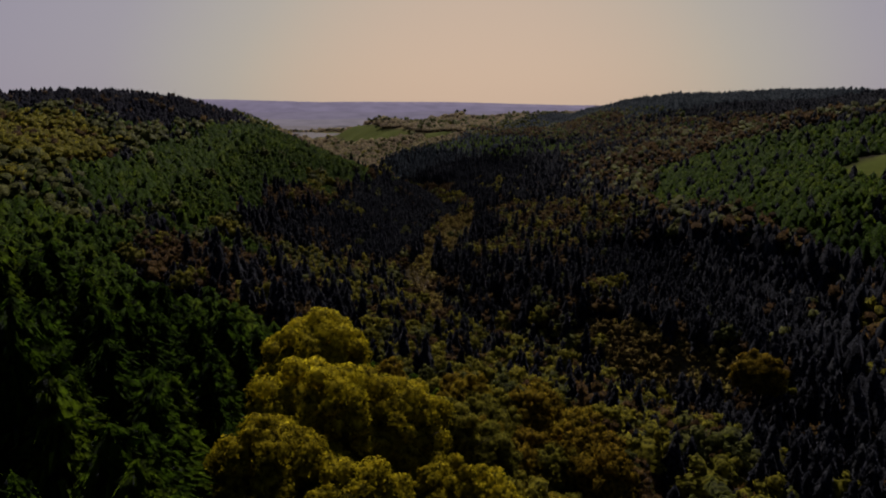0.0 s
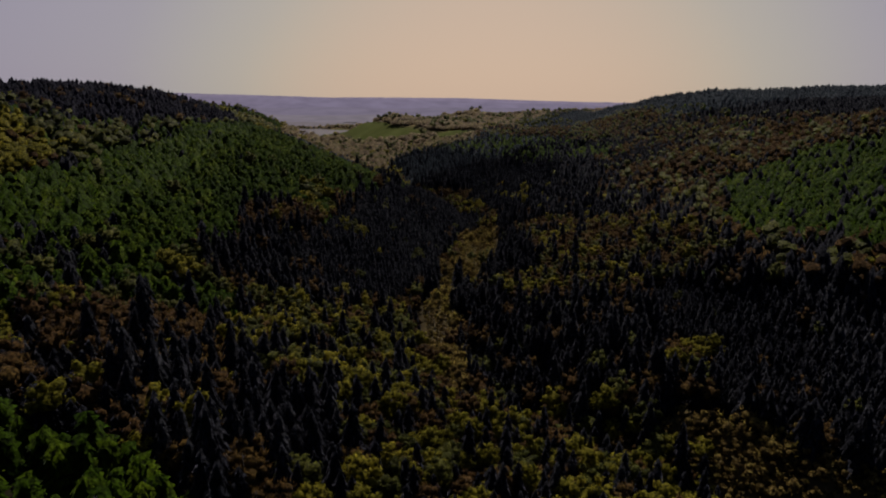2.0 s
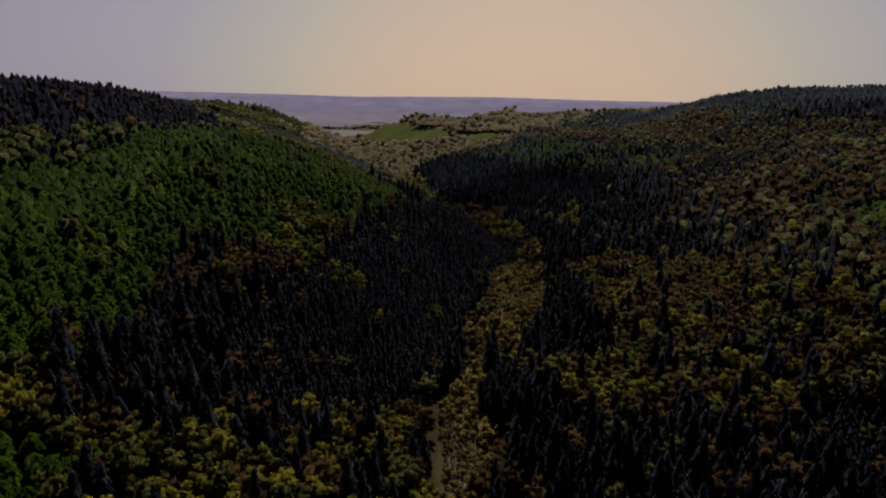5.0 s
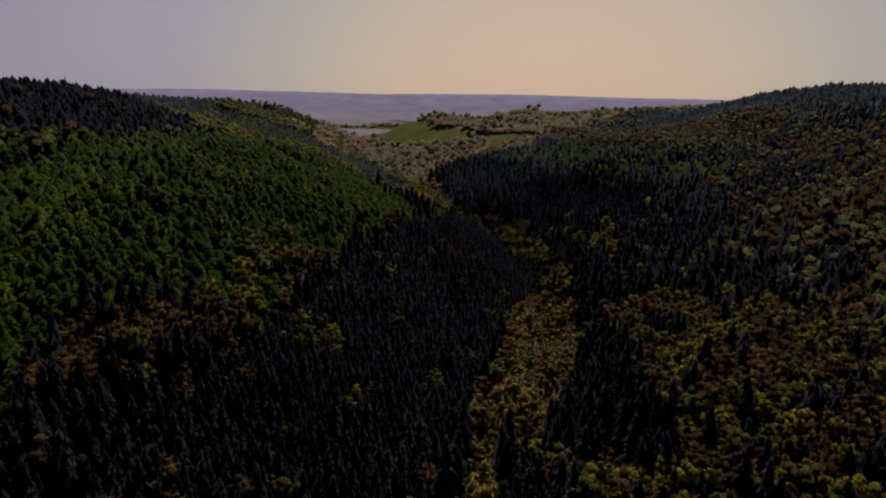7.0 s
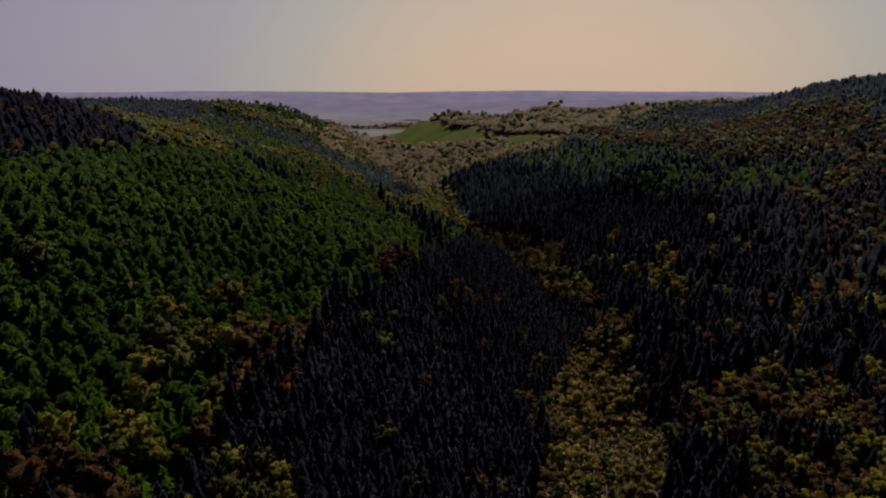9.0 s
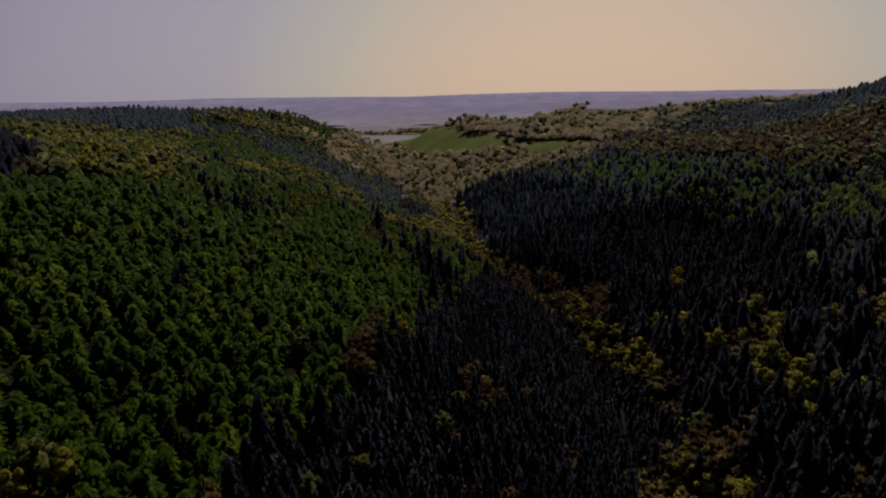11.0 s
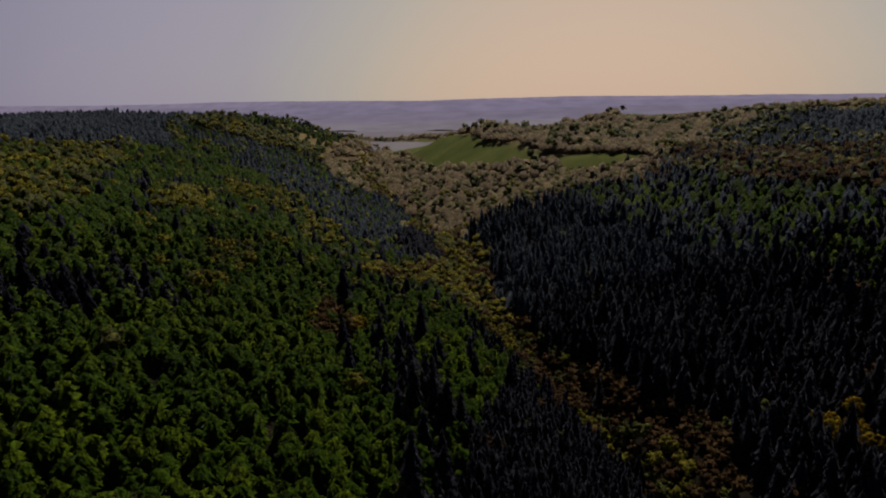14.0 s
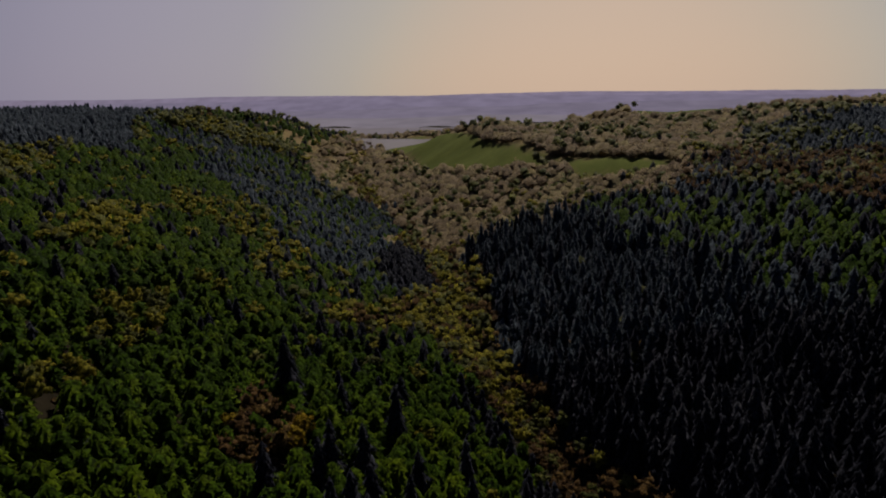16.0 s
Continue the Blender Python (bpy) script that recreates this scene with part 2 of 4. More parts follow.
DARK_SPUR = [(52, 0), (58, 60), (50, 100), (62, 160), (60, 205), (100, 170), (150, 130), (170, 60), (120, 0)]
VALLEY_MIX = [(-45, 160), (-60, 190), (-66, 255), (-54, 280), (-22, 300), (-14, 228), (15, 240), (40, 222), (66, 208), (100, 170), (130, 130), (110, 118), (0, 116), (-38, 140)]
BROWN_BAND = [(-97, 190), (-84, 206), (-67, 222), (-56, 211), (-48, 196), (-78, 182)]
DARK_BAND = [(-128, 240), (-90, 264), (-74, 210), (-96, 198)]
LARCH_SLOPE = [(-83, 285), (-88, 262), (-125, 238), (-155, 262), (-146, 371), (-140, 430), (-142, 520), (-160, 570), (-150, 640), (-173, 760), (-110, 695), (-88, 631), (-70, 570), (-50, 548), (-47, 505), (-55, 483), (-52, 450), (-66, 405), (-60, 365), (-70, 338), (-88, 337), (-78, 311)]
SPRUCE_BANK = [(-52, 280), (-70, 305), (-63, 330), (-60, 381), (-56, 430), (-52, 457), (-50, 480), (-47, 505), (-50, 548), (-44, 566), (-46, 580), (-44, 596), (-41, 612), (-38, 640), (-31, 633), (-25, 622), (-17, 608), (-10, 597), (-6, 584), (-3, 568), (4, 546), (13, 515), (20, 492), (10, 488), (-5, 440), (-9, 391), (-13, 350), (-20, 322), (-22, 300)]
MIXED_BANK = [(-75, 579), (-88, 640), (-70, 700), (-60, 692), (-50, 664), (-38, 642), (-41, 612), (-46, 580), (-50, 556), (-61, 551)]
DARK_PATCH = [(-69, 600), (-56, 603), (-46, 581), (-59, 573)]
DARK_EDGE = [(-62, 690), (-51, 671), (-43, 648), (-53, 644), (-61, 666)]
CORRIDOR = [(-16, 310), (-11, 359), (-8, 391), (-4, 436), (8, 500), (21, 462), (23, 425), (16, 395), (9, 364), (0, 357), (-4, 327), (-4, 300), (-1, 245), (-10, 225), (-11, 260), (-14, 300)]
TRACK = [(38, 213), (47, 222), (66, 206), (84, 188), (88, 174), (76, 170), (52, 191)]
SPRUCE_BANK_EAST = [(-2, 250), (0, 330), (12, 362), (30, 347), (34, 318), (60, 300), (78, 276), (107, 250), (128, 222), (116, 175), (90, 184), (66, 210), (47, 224), (20, 238)]
SPRUCE_CLUMP = [(14, 372), (20, 422), (30, 402), (26, 368)]
DARK_MID = [(22, 430), (20, 492), (14, 520), (9, 548), (5, 570), (6, 592), (10, 612), (36, 600), (70, 590), (70, 480), (48, 440)]
LARCH_EAST = [(102, 314), (127, 415), (160, 412), (320, 430), (320, 200), (150, 200), (130, 245)]
MEADOW_EAST = [(165, 285), (172, 300), (260, 330), (300, 300), (260, 262), (185, 268)]
SPRUCE_SOUTH = [(-80, 828), (-60, 845), (-29, 848), (11, 742), (44, 681), (58, 640), (80, 600), (70, 560), (28, 560), (8, 604), (-6, 624), (-15, 640), (-27, 658), (-40, 690), (-49, 718)]
LARCH_BAND = [(-29, 848), (-15, 862), (40, 770), (90, 690), (140, 610), (110, 585), (70, 620), (44, 681), (11, 742)]
FIELD = [(-240, 1320), (-190, 1205), (-155, 1095), (-108, 1030), (-46, 950), (-26, 900), (20, 846), (30, 880), (-40, 968), (-84, 1080), (-135, 1206), (-185, 1342)]
FAR_FIELD = [(-235, 1330), (-300, 1500), (-390, 1800), (-300, 1830), (-225, 1560), (-180, 1345)]
GOLD_EDGE = [(-205, 780), (-186, 812), (-163, 796), (-138, 761), (-132, 737), (-118, 716), (-124, 704), (-150, 752), (-179, 752)]
DARK_POINT = [(-138, 744), (-120, 752), (-102, 742), (-90, 765), (-106, 852), (-121, 855), (-152, 985), (-260, 1060), (-360, 1180), (-430, 1100), (-320, 990), (-205, 832), (-181, 802)]
DARK_TOP = [(-285, 740), (-297, 863), (-281, 872), (-400, 1050), (-560, 1400), (-900, 1500), (-900, 760)]
SPRUCE_TOP = [(150, 1010), (120, 960), (160, 860), (220, 760), (260, 560), (300, 430), (900, 430), (900, 1100), (260, 1040)]
HILL_EAST = [(88, 905), (75, 945), (82, 985), (105, 1018), (150, 1030), (300, 1060), (900, 1110), (900, 430), (300, 430), (260, 560), (200, 720), (140, 860)]
BENCH = [(25, 850), (60, 908), (92, 908), (145, 862), (205, 722), (145, 640), (95, 690), (40, 770)]
PLATEAU = [(-40, 1150), (20, 1060), (90, 1030), (150, 1018), (260, 1045), (900, 1105), (900, 1500), (0, 1500)]
STREAM = [(-44, 652), (-54, 673), (-60, 693), (-80, 720), (-86, 708), (-102, 688), (-106, 705), (-99, 721), (-91, 770), (-95, 829), (-103, 845), (-88, 856), (-62, 753), (-51, 730), (-44, 697), (-41, 665), (-38, 657)]
PASTURE_TOP = [(90, 1112), (180, 1098), (420, 1118), (900, 1160), (900, 1420), (40, 1420), (30, 1180)]
LARCH_TAIL = [(-110, 240), (-95, 262), (-83, 254), (-64, 247), (-60, 227), (-70, 218), (-80, 215), (-96, 204)]
BROWN_LOW = [(-97, 186), (-50, 197), (-34, 190), (-22, 166), (-38, 142), (-60, 150)]
GOLD_CARPET = [(-64, 247), (-52, 278), (-36, 271), (-19, 247), (-12, 207), (-25, 190), (-40, 187), (-56, 218)]
GOLD_UPPER = [(-95, 264), (-76, 266), (-62, 248), (-83, 249)]
DARK_STAND = [(-82, 282), (-77, 308), (-62, 330), (-48, 292), (-55, 274), (-70, 254)]
GOLD_SPOT = [(44, 236), (52, 248), (66, 249), (68, 241), (54, 234)]
OPEN_BANK = [(14, 300), (8, 326), (12, 362), (36, 350), (60, 345), (90, 372), (105, 330), (80, 290), (52, 286)]
CLUMP_WEST = [(-9, 318), (-8, 337), (-1, 362), (5, 358), (4, 316)]
CLUMP_EAST = [(9, 340), (9, 369), (16, 399), (22, 392), (33, 362), (27, 334)]
GOLD_RISE = [(-196, 738), (-192, 762), (-160, 690), (-153, 660), (-163, 662)]
DARK_KNOB = [(-119, 800), (-116, 866), (-100, 850), (-88, 774), (-98, 750)]
FAR_BROW = [(-400, 1085), (-380, 1150), (-300, 1190), (-290, 1120), (-320, 1085)]
BROWN_STREAM = [(-43, 656), (-31, 635), (-22, 626), (-14, 614), (-5, 602), (0, 590), (3, 575), (6, 590), (7, 604), (-7, 622), (-16, 638), (-28, 656), (-38, 664)]
GOLD_STRIP = [(-25, 626), (-17, 610), (-10, 599), (-6, 586), (-3, 570), (3, 548), (11, 524), (16, 526), (9, 548), (4, 572), (1, 590), (-4, 603), (-13, 615), (-21, 628)]
BROWN_GLADE = [(27, 531), (37, 542), (49, 542), (44, 524), (33, 524)]
GOLD_GLADE = [(33, 520), (45, 522), (53, 512), (46, 496), (37, 494), (32, 508)]
ORANGE_GLADE = [(24, 586), (26, 602), (36, 600), (32, 585)]
HEATH_STRIP = [(20, 500), (27, 484), (24, 470), (18, 486)]
BROWN_NOOK = [(-36, 500), (-27, 505), (-24, 494), (-34, 482)]
LARCH_UPPER = [(-140, 545), (-142, 580), (-172, 640), (-225, 720), (-330, 900), (-360, 1040), (-205, 832), (-181, 802), (-138, 744), (-108, 695), (-120, 600)]
TAN_WOOD = [(-146, 515), (-140, 560), (-172, 640), (-225, 720), (-385, 985), (-400, 885), (-290, 690), (-240, 575), (-165, 525)]
DARK_STREAK = [(-128, 556), (-124, 580), (-112, 602), (-105, 594), (-113, 564), (-120, 549)]
DARK_EAST = [(58, 214), (64, 240), (60, 296), (78, 276), (107, 250), (128, 222), (118, 160), (90, 172), (76, 190)]
BROWN_CREST = [(-93, 616), (-90, 632), (-80, 622), (-76, 605), (-85, 602)]
GOLD_CREST = [(-118, 604), (-115, 621), (-108, 610), (-106, 594), (-114, 593)]
GOLD_FRINGE = [(-52, 358), (-45, 368), (-48, 379), (-58, 373), (-58, 362)]
LEAFY_EDGE = [(-80, 402), (-74, 428), (-67, 422), (-65, 404), (-66, 382), (-62, 362), (-70, 358), (-75, 378)]
GOLD_NOOKS = ([(-31, 366), (-24, 371), (-21, 357), (-27, 352)], [(-43, 354), (-37, 356), (-35, 341), (-39, 340)])
GOLD_CLUMP = [(-215, 315), (-200, 350), (-170, 330), (-148, 284), (-153, 252), (-175, 250)]
BROWN_SLOPE = [(-88, 336), (-76, 364), (-60, 358), (-58, 330), (-56, 290), (-74, 294)]
GOLD_PATCH = [(-134, 644), (-128, 658), (-114, 630), (-118, 612)]
# outline, then shares of the kinds that stand in it, later outlines over earlier ones
MIXES = [
    (LOWER_SPUR, {BEECHES: 0.26, RUSSETS: 0.50, BUDDING: 0.14, OLIVES: 0.10}),
    (MIXED_SPUR, {BEECHES: 0.26, SPRUCES: 0.36, BUDDING: 0.26, OLIVES: 0.12}),
    (VALLEY_MIX, {BEECHES: 0.34, SPRUCES: 0.34, BUDDING: 0.20, OLIVES: 0.12}),
    (DARK_SPUR, {SPRUCES: 0.91, BUDDING: 0.07, BEECHES: 0.02}),
    (LARCH_SPUR, {LARCHES: 1.0}),
    (LARCH_SLOPE, {LARCHES: 0.992, OLIVES: 0.004, SPRUCES: 0.004}),
    (LARCH_UPPER, {LARCHES: 0.90, SPRUCES: 0.07, BEECHES: 0.03}),
    (TAN_WOOD, {OLIVES: 0.34, BEECHES: 0.30, LARCHES: 0.36}),
    (DARK_STREAK, {SPRUCES: 0.55, LARCHES: 0.45}),
    (DARK_BAND, {LARCHES: 0.45, SPRUCES: 0.35, OLIVES: 0.20}),
    (BROWN_BAND, {BUDDING: 0.84, SPRUCES: 0.12, BEECHES: 0.04}),
    (BROWN_LOW, {SPRUCES: 0.70, BUDDING: 0.24, BEECHES: 0.06}),
    (LARCH_TAIL, {LARCHES: 0.88, SPRUCES: 0.06, OLIVES: 0.06}),
    (GOLD_CARPET, {BEECHES: 0.44, OLIVES: 0.20, BUDDING: 0.12, SPRUCES: 0.24}),
    (GOLD_UPPER, {BEECHES: 0.60, OLIVES: 0.28, LARCHES: 0.12}),
    (BROWN_SLOPE, {BUDDING: 0.68, BEECHES: 0.10, SPRUCES: 0.22}),
    (GOLD_PATCH, {BEECHES: 0.5, OLIVES: 0.25, LARCHES: 0.25}),
    (PINE_BLOCK, {PINES: 0.97, BUDDING: 0.03}),
    (BENCH, {BUDDING: 0.50, OLIVES: 0.18, SPRUCES: 0.20, LARCHES: 0.12}),
    (HILL_EAST, {HAZED_SPRUCES: 0.66, OLIVES: 0.22, LARCHES: 0.12}),
    (SPRUCE_TOP, {HAZED_SPRUCES: 1.0}),
    (LARCH_EAST, {LARCHES: 0.92, SPRUCES: 0.08}),
    (LARCH_BAND, {LARCHES: 0.56, HAZED_SPRUCES: 0.24, SPRUCES: 0.20}),
    (DARK_MID, {SPRUCES: 0.90, BUDDING: 0.07, BEECHES: 0.03}),
    (SPRUCE_SOUTH, {HAZED_SPRUCES: 0.86, SPRUCES: 0.125, BUDDING: 0.01, OLIVES: 0.005}),
    (SPRUCE_BANK, {SPRUCES: 0.97, OLIVES: 0.015, BUDDING: 0.015}),
    (MIXED_BANK, {SPRUCES: 0.08, LARCHES: 0.90, BEECHES: 0.02}),
    (SPRUCE_BANK_EAST, {SPRUCES: 0.84, BUDDING: 0.12, OLIVES: 0.04}),
    (DARK_EAST, {SPRUCES: 0.96, BUDDING: 0.03, OLIVES: 0.01}),
    (OPEN_BANK, {BEECHES: 0.26, BUDDING: 0.38, OLIVES: 0.18, SPRUCES: 0.18}),
    (SPRUCE_CLUMP, {SPRUCES: 1.0}),
    (CLUMP_EAST, {SPRUCES: 1.0}),
    (DARK_STAND, {SPRUCES: 0.90, BUDDING: 0.10}),
    (GOLD_SPOT, {BEECHES: 0.8, BUDDING: 0.2}),
    (DARK_TOP, {HAZED_SPRUCES: 1.0}),
    (DARK_POINT, {HAZED_SPRUCES: 0.50, LARCHES: 0.46, OLIVES: 0.04}),
    (GOLD_EDGE, {BEECHES: 0.34, OLIVES: 0.12, SPRUCES: 0.06, LARCHES: 0.48}),
    (BROWN_SPUR, {RUSSETS: 0.70, BEECHES: 0.22, OLIVES: 0.08}),
    (GREEN_SPUR, {LARCHES: 0.8, SPRUCES: 0.2}),
    (BEECH_SPUR, {NONE: 1.0}),
    (GOLD_CLUMP, {BEECHES: 0.85, BUDDING: 0.15}),
    (STREAM, {BEECHES: 0.52, BUDDING: 0.28, OLIVES: 0.20}),
    (BROWN_STREAM, {BUDDING: 0.88, OLIVES: 0.08, SPRUCES: 0.04}),
    (GOLD_STRIP, {BEECHES: 0.55, OLIVES: 0.27, BUDDING: 0.18}),
    (DARK_PATCH, {SPRUCES: 0.50, LARCHES: 0.50}),
    (DARK_EDGE, {SPRUCES: 0.75, LARCHES: 0.25}),
    (BROWN_GLADE, {BUDDING: 0.75, BEECHES: 0.15, SPRUCES: 0.10}),
    (GOLD_GLADE, {BEECHES: 0.50, OLIVES: 0.25, SPRUCES: 0.25}),
    (ORANGE_GLADE, {RUSSETS: 0.8, SPRUCES: 0.2}),
    (HEATH_STRIP, {BUDDING: 0.8, OLIVES: 0.2}),
    (BROWN_CREST, {BUDDING: 0.55, RUSSETS: 0.15, LARCHES: 0.30}),
    (GOLD_CREST, {BEECHES: 0.50, OLIVES: 0.15, LARCHES: 0.35}),
    (GOLD_FRINGE, {BEECHES: 0.55, OLIVES: 0.25, SPRUCES: 0.20}),
    (LEAFY_EDGE, {LARCHES: 0.66, BEECHES: 0.22, OLIVES: 0.12}),
    (GOLD_NOOKS[0], {SPRUCES: 0.72, BEECHES: 0.20, OLIVES: 0.08}),
    (GOLD_NOOKS[1], {SPRUCES: 0.62, BEECHES: 0.26, BUDDING: 0.12}),
    (BROWN_NOOK, {BUDDING: 0.45, BEECHES: 0.10, SPRUCES: 0.45}),
    (CORRIDOR, {SCRUB: 0.97, OLIVES: 0.03}),
    (CLUMP_WEST, {SPRUCES: 1.0}),
    (TRACK, {SCRUB: 1.0}),
    (DARK_KNOB, {SPRUCES: 1.0}),
    (GOLD_RISE, {BEECHES: 0.55, OLIVES: 0.15, LARCHES: 0.30}),
    (FAR_BROW, {OLIVES: 0.6, BEECHES: 0.4}),
    (FIELD, {NONE: 1.0}),
    (FAR_FIELD, {NONE: 1.0}),
    (MEADOW_EAST, {NONE: 1.0}),
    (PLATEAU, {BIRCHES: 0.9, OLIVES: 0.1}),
    (PASTURE_TOP, {NONE: 1.0}),
]


def choose(x, y, dice):
    """Which kind stands at each place."""
    warp = 6 * smooth(y, 95, 130) - 4.5 * smooth(y, 440, 480) * (1 - smooth(y, 690, 740))
    wx, wy = x + warp * noise2(x, y, 26, 11), y + warp * noise2(x, y, 26, 12)
    s = across(x, y)
    patch = noise2(x, y, 34, 13) + 0.5 * noise2(x, y, 15, 14)

    def pick(shares):
        kind, total = np.zeros(np.shape(x), int), 0.0
        for k, share in shares.items():
            kind = np.where((dice >= total) & (dice < total + share + 1e-9), k, kind)
            total += share
        return kind
    light = pick({BEECHES: 0.26, BUDDING: 0.40, SPRUCES: 0.12, OLIVES: 0.22})
    brown = pick({BUDDING: 0.62, BEECHES: 0.14, SPRUCES: 0.10, OLIVES: 0.14})
    dark = pick({SPRUCES: 0.80, BUDDING: 0.12, BEECHES: 0.08})
    kind = np.where(patch > 0.45, dark, np.where(patch < 0.0, brown, light))
    upper = np.where(patch > 0.1, pick({HAZED_SPRUCES: 0.65, BUDDING: 0.2, OLIVES: 0.15}), pick({BUDDING: 0.44, HAZED_SPRUCES: 0.30, OLIVES: 0.14, LARCHES: 0.11, BEECHES: 0.01}))
    kind = np.where(s > 80, upper, kind)
    bank = pick({SPRUCES: 0.24, LARCHES: 0.66, BEECHES: 0.05, OLIVES: 0.05})
    kind = np.where((s < 0) & (y > 540), bank, kind)
    west = np.where(patch > 0.25, pick({OLIVES: 0.40, BEECHES: 0.07, LARCHES: 0.45, SPRUCES: 0.08}), pick({OLIVES: 0.18, LARCHES: 0.56, SPRUCES: 0.22, BUDDING: 0.04}))
    kind = np.where((s < -95) & (y > 180), west, kind)
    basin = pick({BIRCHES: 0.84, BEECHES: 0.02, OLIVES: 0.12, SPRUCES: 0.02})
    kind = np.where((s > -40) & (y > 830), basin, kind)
    stream = pick({BEECHES: 0.26, BUDDING: 0.44, OLIVES: 0.30})
    kind = np.where((np.abs(s) < 8) & (y > 480), stream, kind)
    kind = np.where((y < 112) & (x < -4), LARCHES, kind)
    for outline, shares in MIXES:
        kind = np.where(inside(wx, wy, outline), pick(shares), kind)
    # haze-tinted needles only in the far stands, nearer spruces keep the dark ones
    kind = np.where((kind == HAZED_SPRUCES) & (y < 690), SPRUCES, kind)
    return kind


# ---------------------------------------------------------------- tree shapes, as points and triangles
def rows_of(points, faces, normals):
    """Arrays of points, triangles and outward directions, each triangle wound to face outwards."""
    p, f, n = np.array(points, float), np.array(faces, int), np.array(normals, float)
    n /= np.linalg.norm(n, axis=1)[:, None] + 1e-9
    turned = (np.cross(p[f[:, 1]] - p[f[:, 0]], p[f[:, 2]] - p[f[:, 0]]) * n[f].sum(1)).sum(1) < 0
    f[turned] = f[turned][:, ::-1]
    return p, f, n


def skirted(seed, tall, wide, tiers, arms, power, droop, lift, notch=0.5, loose=0.3, tips=1.0):
    """A conifer in tiers: each a ragged skirt of drooping branches, set over the one below it up to the tip."""
    r = random.Random(seed)
    p, f, n = [], [], []
    step = tall / tiers
    for k in range(tiers):
        u = 0.95 * (k / tiers) ** 0.92
        reach = wide * ((1 - u) ** power * 0.96 + 0.04)
        turn, b = r.uniform(0, 6.283), len(p)
        bend = (r.gauss(0, 0.03) * wide, r.gauss(0, 0.03) * wide)
        p.append((bend[0], bend[1], tall if k == tiers - 1 else min(tall * u + 2.1 * step, 0.97 * tall)))
        n.append((r.gauss(0, 0.2), r.gauss(0, 0.2), 1.0))
        for j in range(2 * arms):
            a = turn + (j + r.uniform(-0.35, 0.35)) * math.pi / arms
            if j % 2:
                g, z = reach * notch * r.uniform(0.75, 1.2), tall * u + 0.25 * step
            else:
                g, z = reach * r.uniform(0.78, 1.22), tall * u - droop * reach * r.uniform(0.5, 1.4) + loose * step * r.uniform(-1, 1)
            p.append((bend[0] + g * math.cos(a), bend[1] + g * math.sin(a), max(z, 0.02 * tall)))
            n.append((math.cos(a) + r.gauss(0, 0.35), math.sin(a) + r.gauss(0, 0.35), lift + 0.35 * u + r.gauss(0, 0.4) - (0.3 if j % 2 else 0.0)))
        f += [(b, b + 1 + j, b + 1 + (j + 1) % (2 * arms)) for j in range(2 * arms)]
        # a spray on each branch's upper side, its normals turned up to look lit
        for j in range(0, 2 * arms, 2) if tips else ():
            x, y, z = p[b + 1 + j]
            x, y = x - bend[0], y - bend[1]
            inner, side, up, c = r.uniform(0.6, 0.85), r.uniform(0.35, 0.8) / arms, r.uniform(0.05, 0.3) * step, len(p)
            base = z + (1 - inner) * (p[b][2] - z) + up
            p += [(bend[0] + inner * x - side * y, bend[1] + inner * y + side * x, base), (bend[0] + inner * x + side * y, bend[1] + inner * y - side * x, base), (bend[0] + 1.1 * x, bend[1] + 1.1 * y, z + 0.3 * up)]
            m = (0.25 * x / reach + r.gauss(0, 0.35), 0.25 * y / reach + r.gauss(0, 0.35), tips)
            n += [m, m, m]
            f.append((c, c + 1, c + 2))
    return rows_of(p, f, n)


PHI = (1 + 5 ** 0.5) / 2
CORNERS = ((-1, PHI, 0), (1, PHI, 0), (-1, -PHI, 0), (1, -PHI, 0), (0, -1, PHI), (0, 1, PHI), (0, -1, -PHI), (0, 1, -PHI), (PHI, 0, -1), (PHI, 0, 1), (-PHI, 0, -1), (-PHI, 0, 1))
SIDES = ((0, 11, 5), (0, 5, 1), (0, 1, 7), (0, 7, 10), (0, 10, 11), (1, 5, 9), (5, 11, 4), (11, 10, 2), (10, 7, 6), (7, 1, 8), (3, 9, 4), (3, 4, 2), (3, 2, 6), (3, 6, 8), (3, 8, 9), (4, 9, 5), (2, 4, 11), (6, 2, 10), (8, 6, 7), (9, 8, 1))


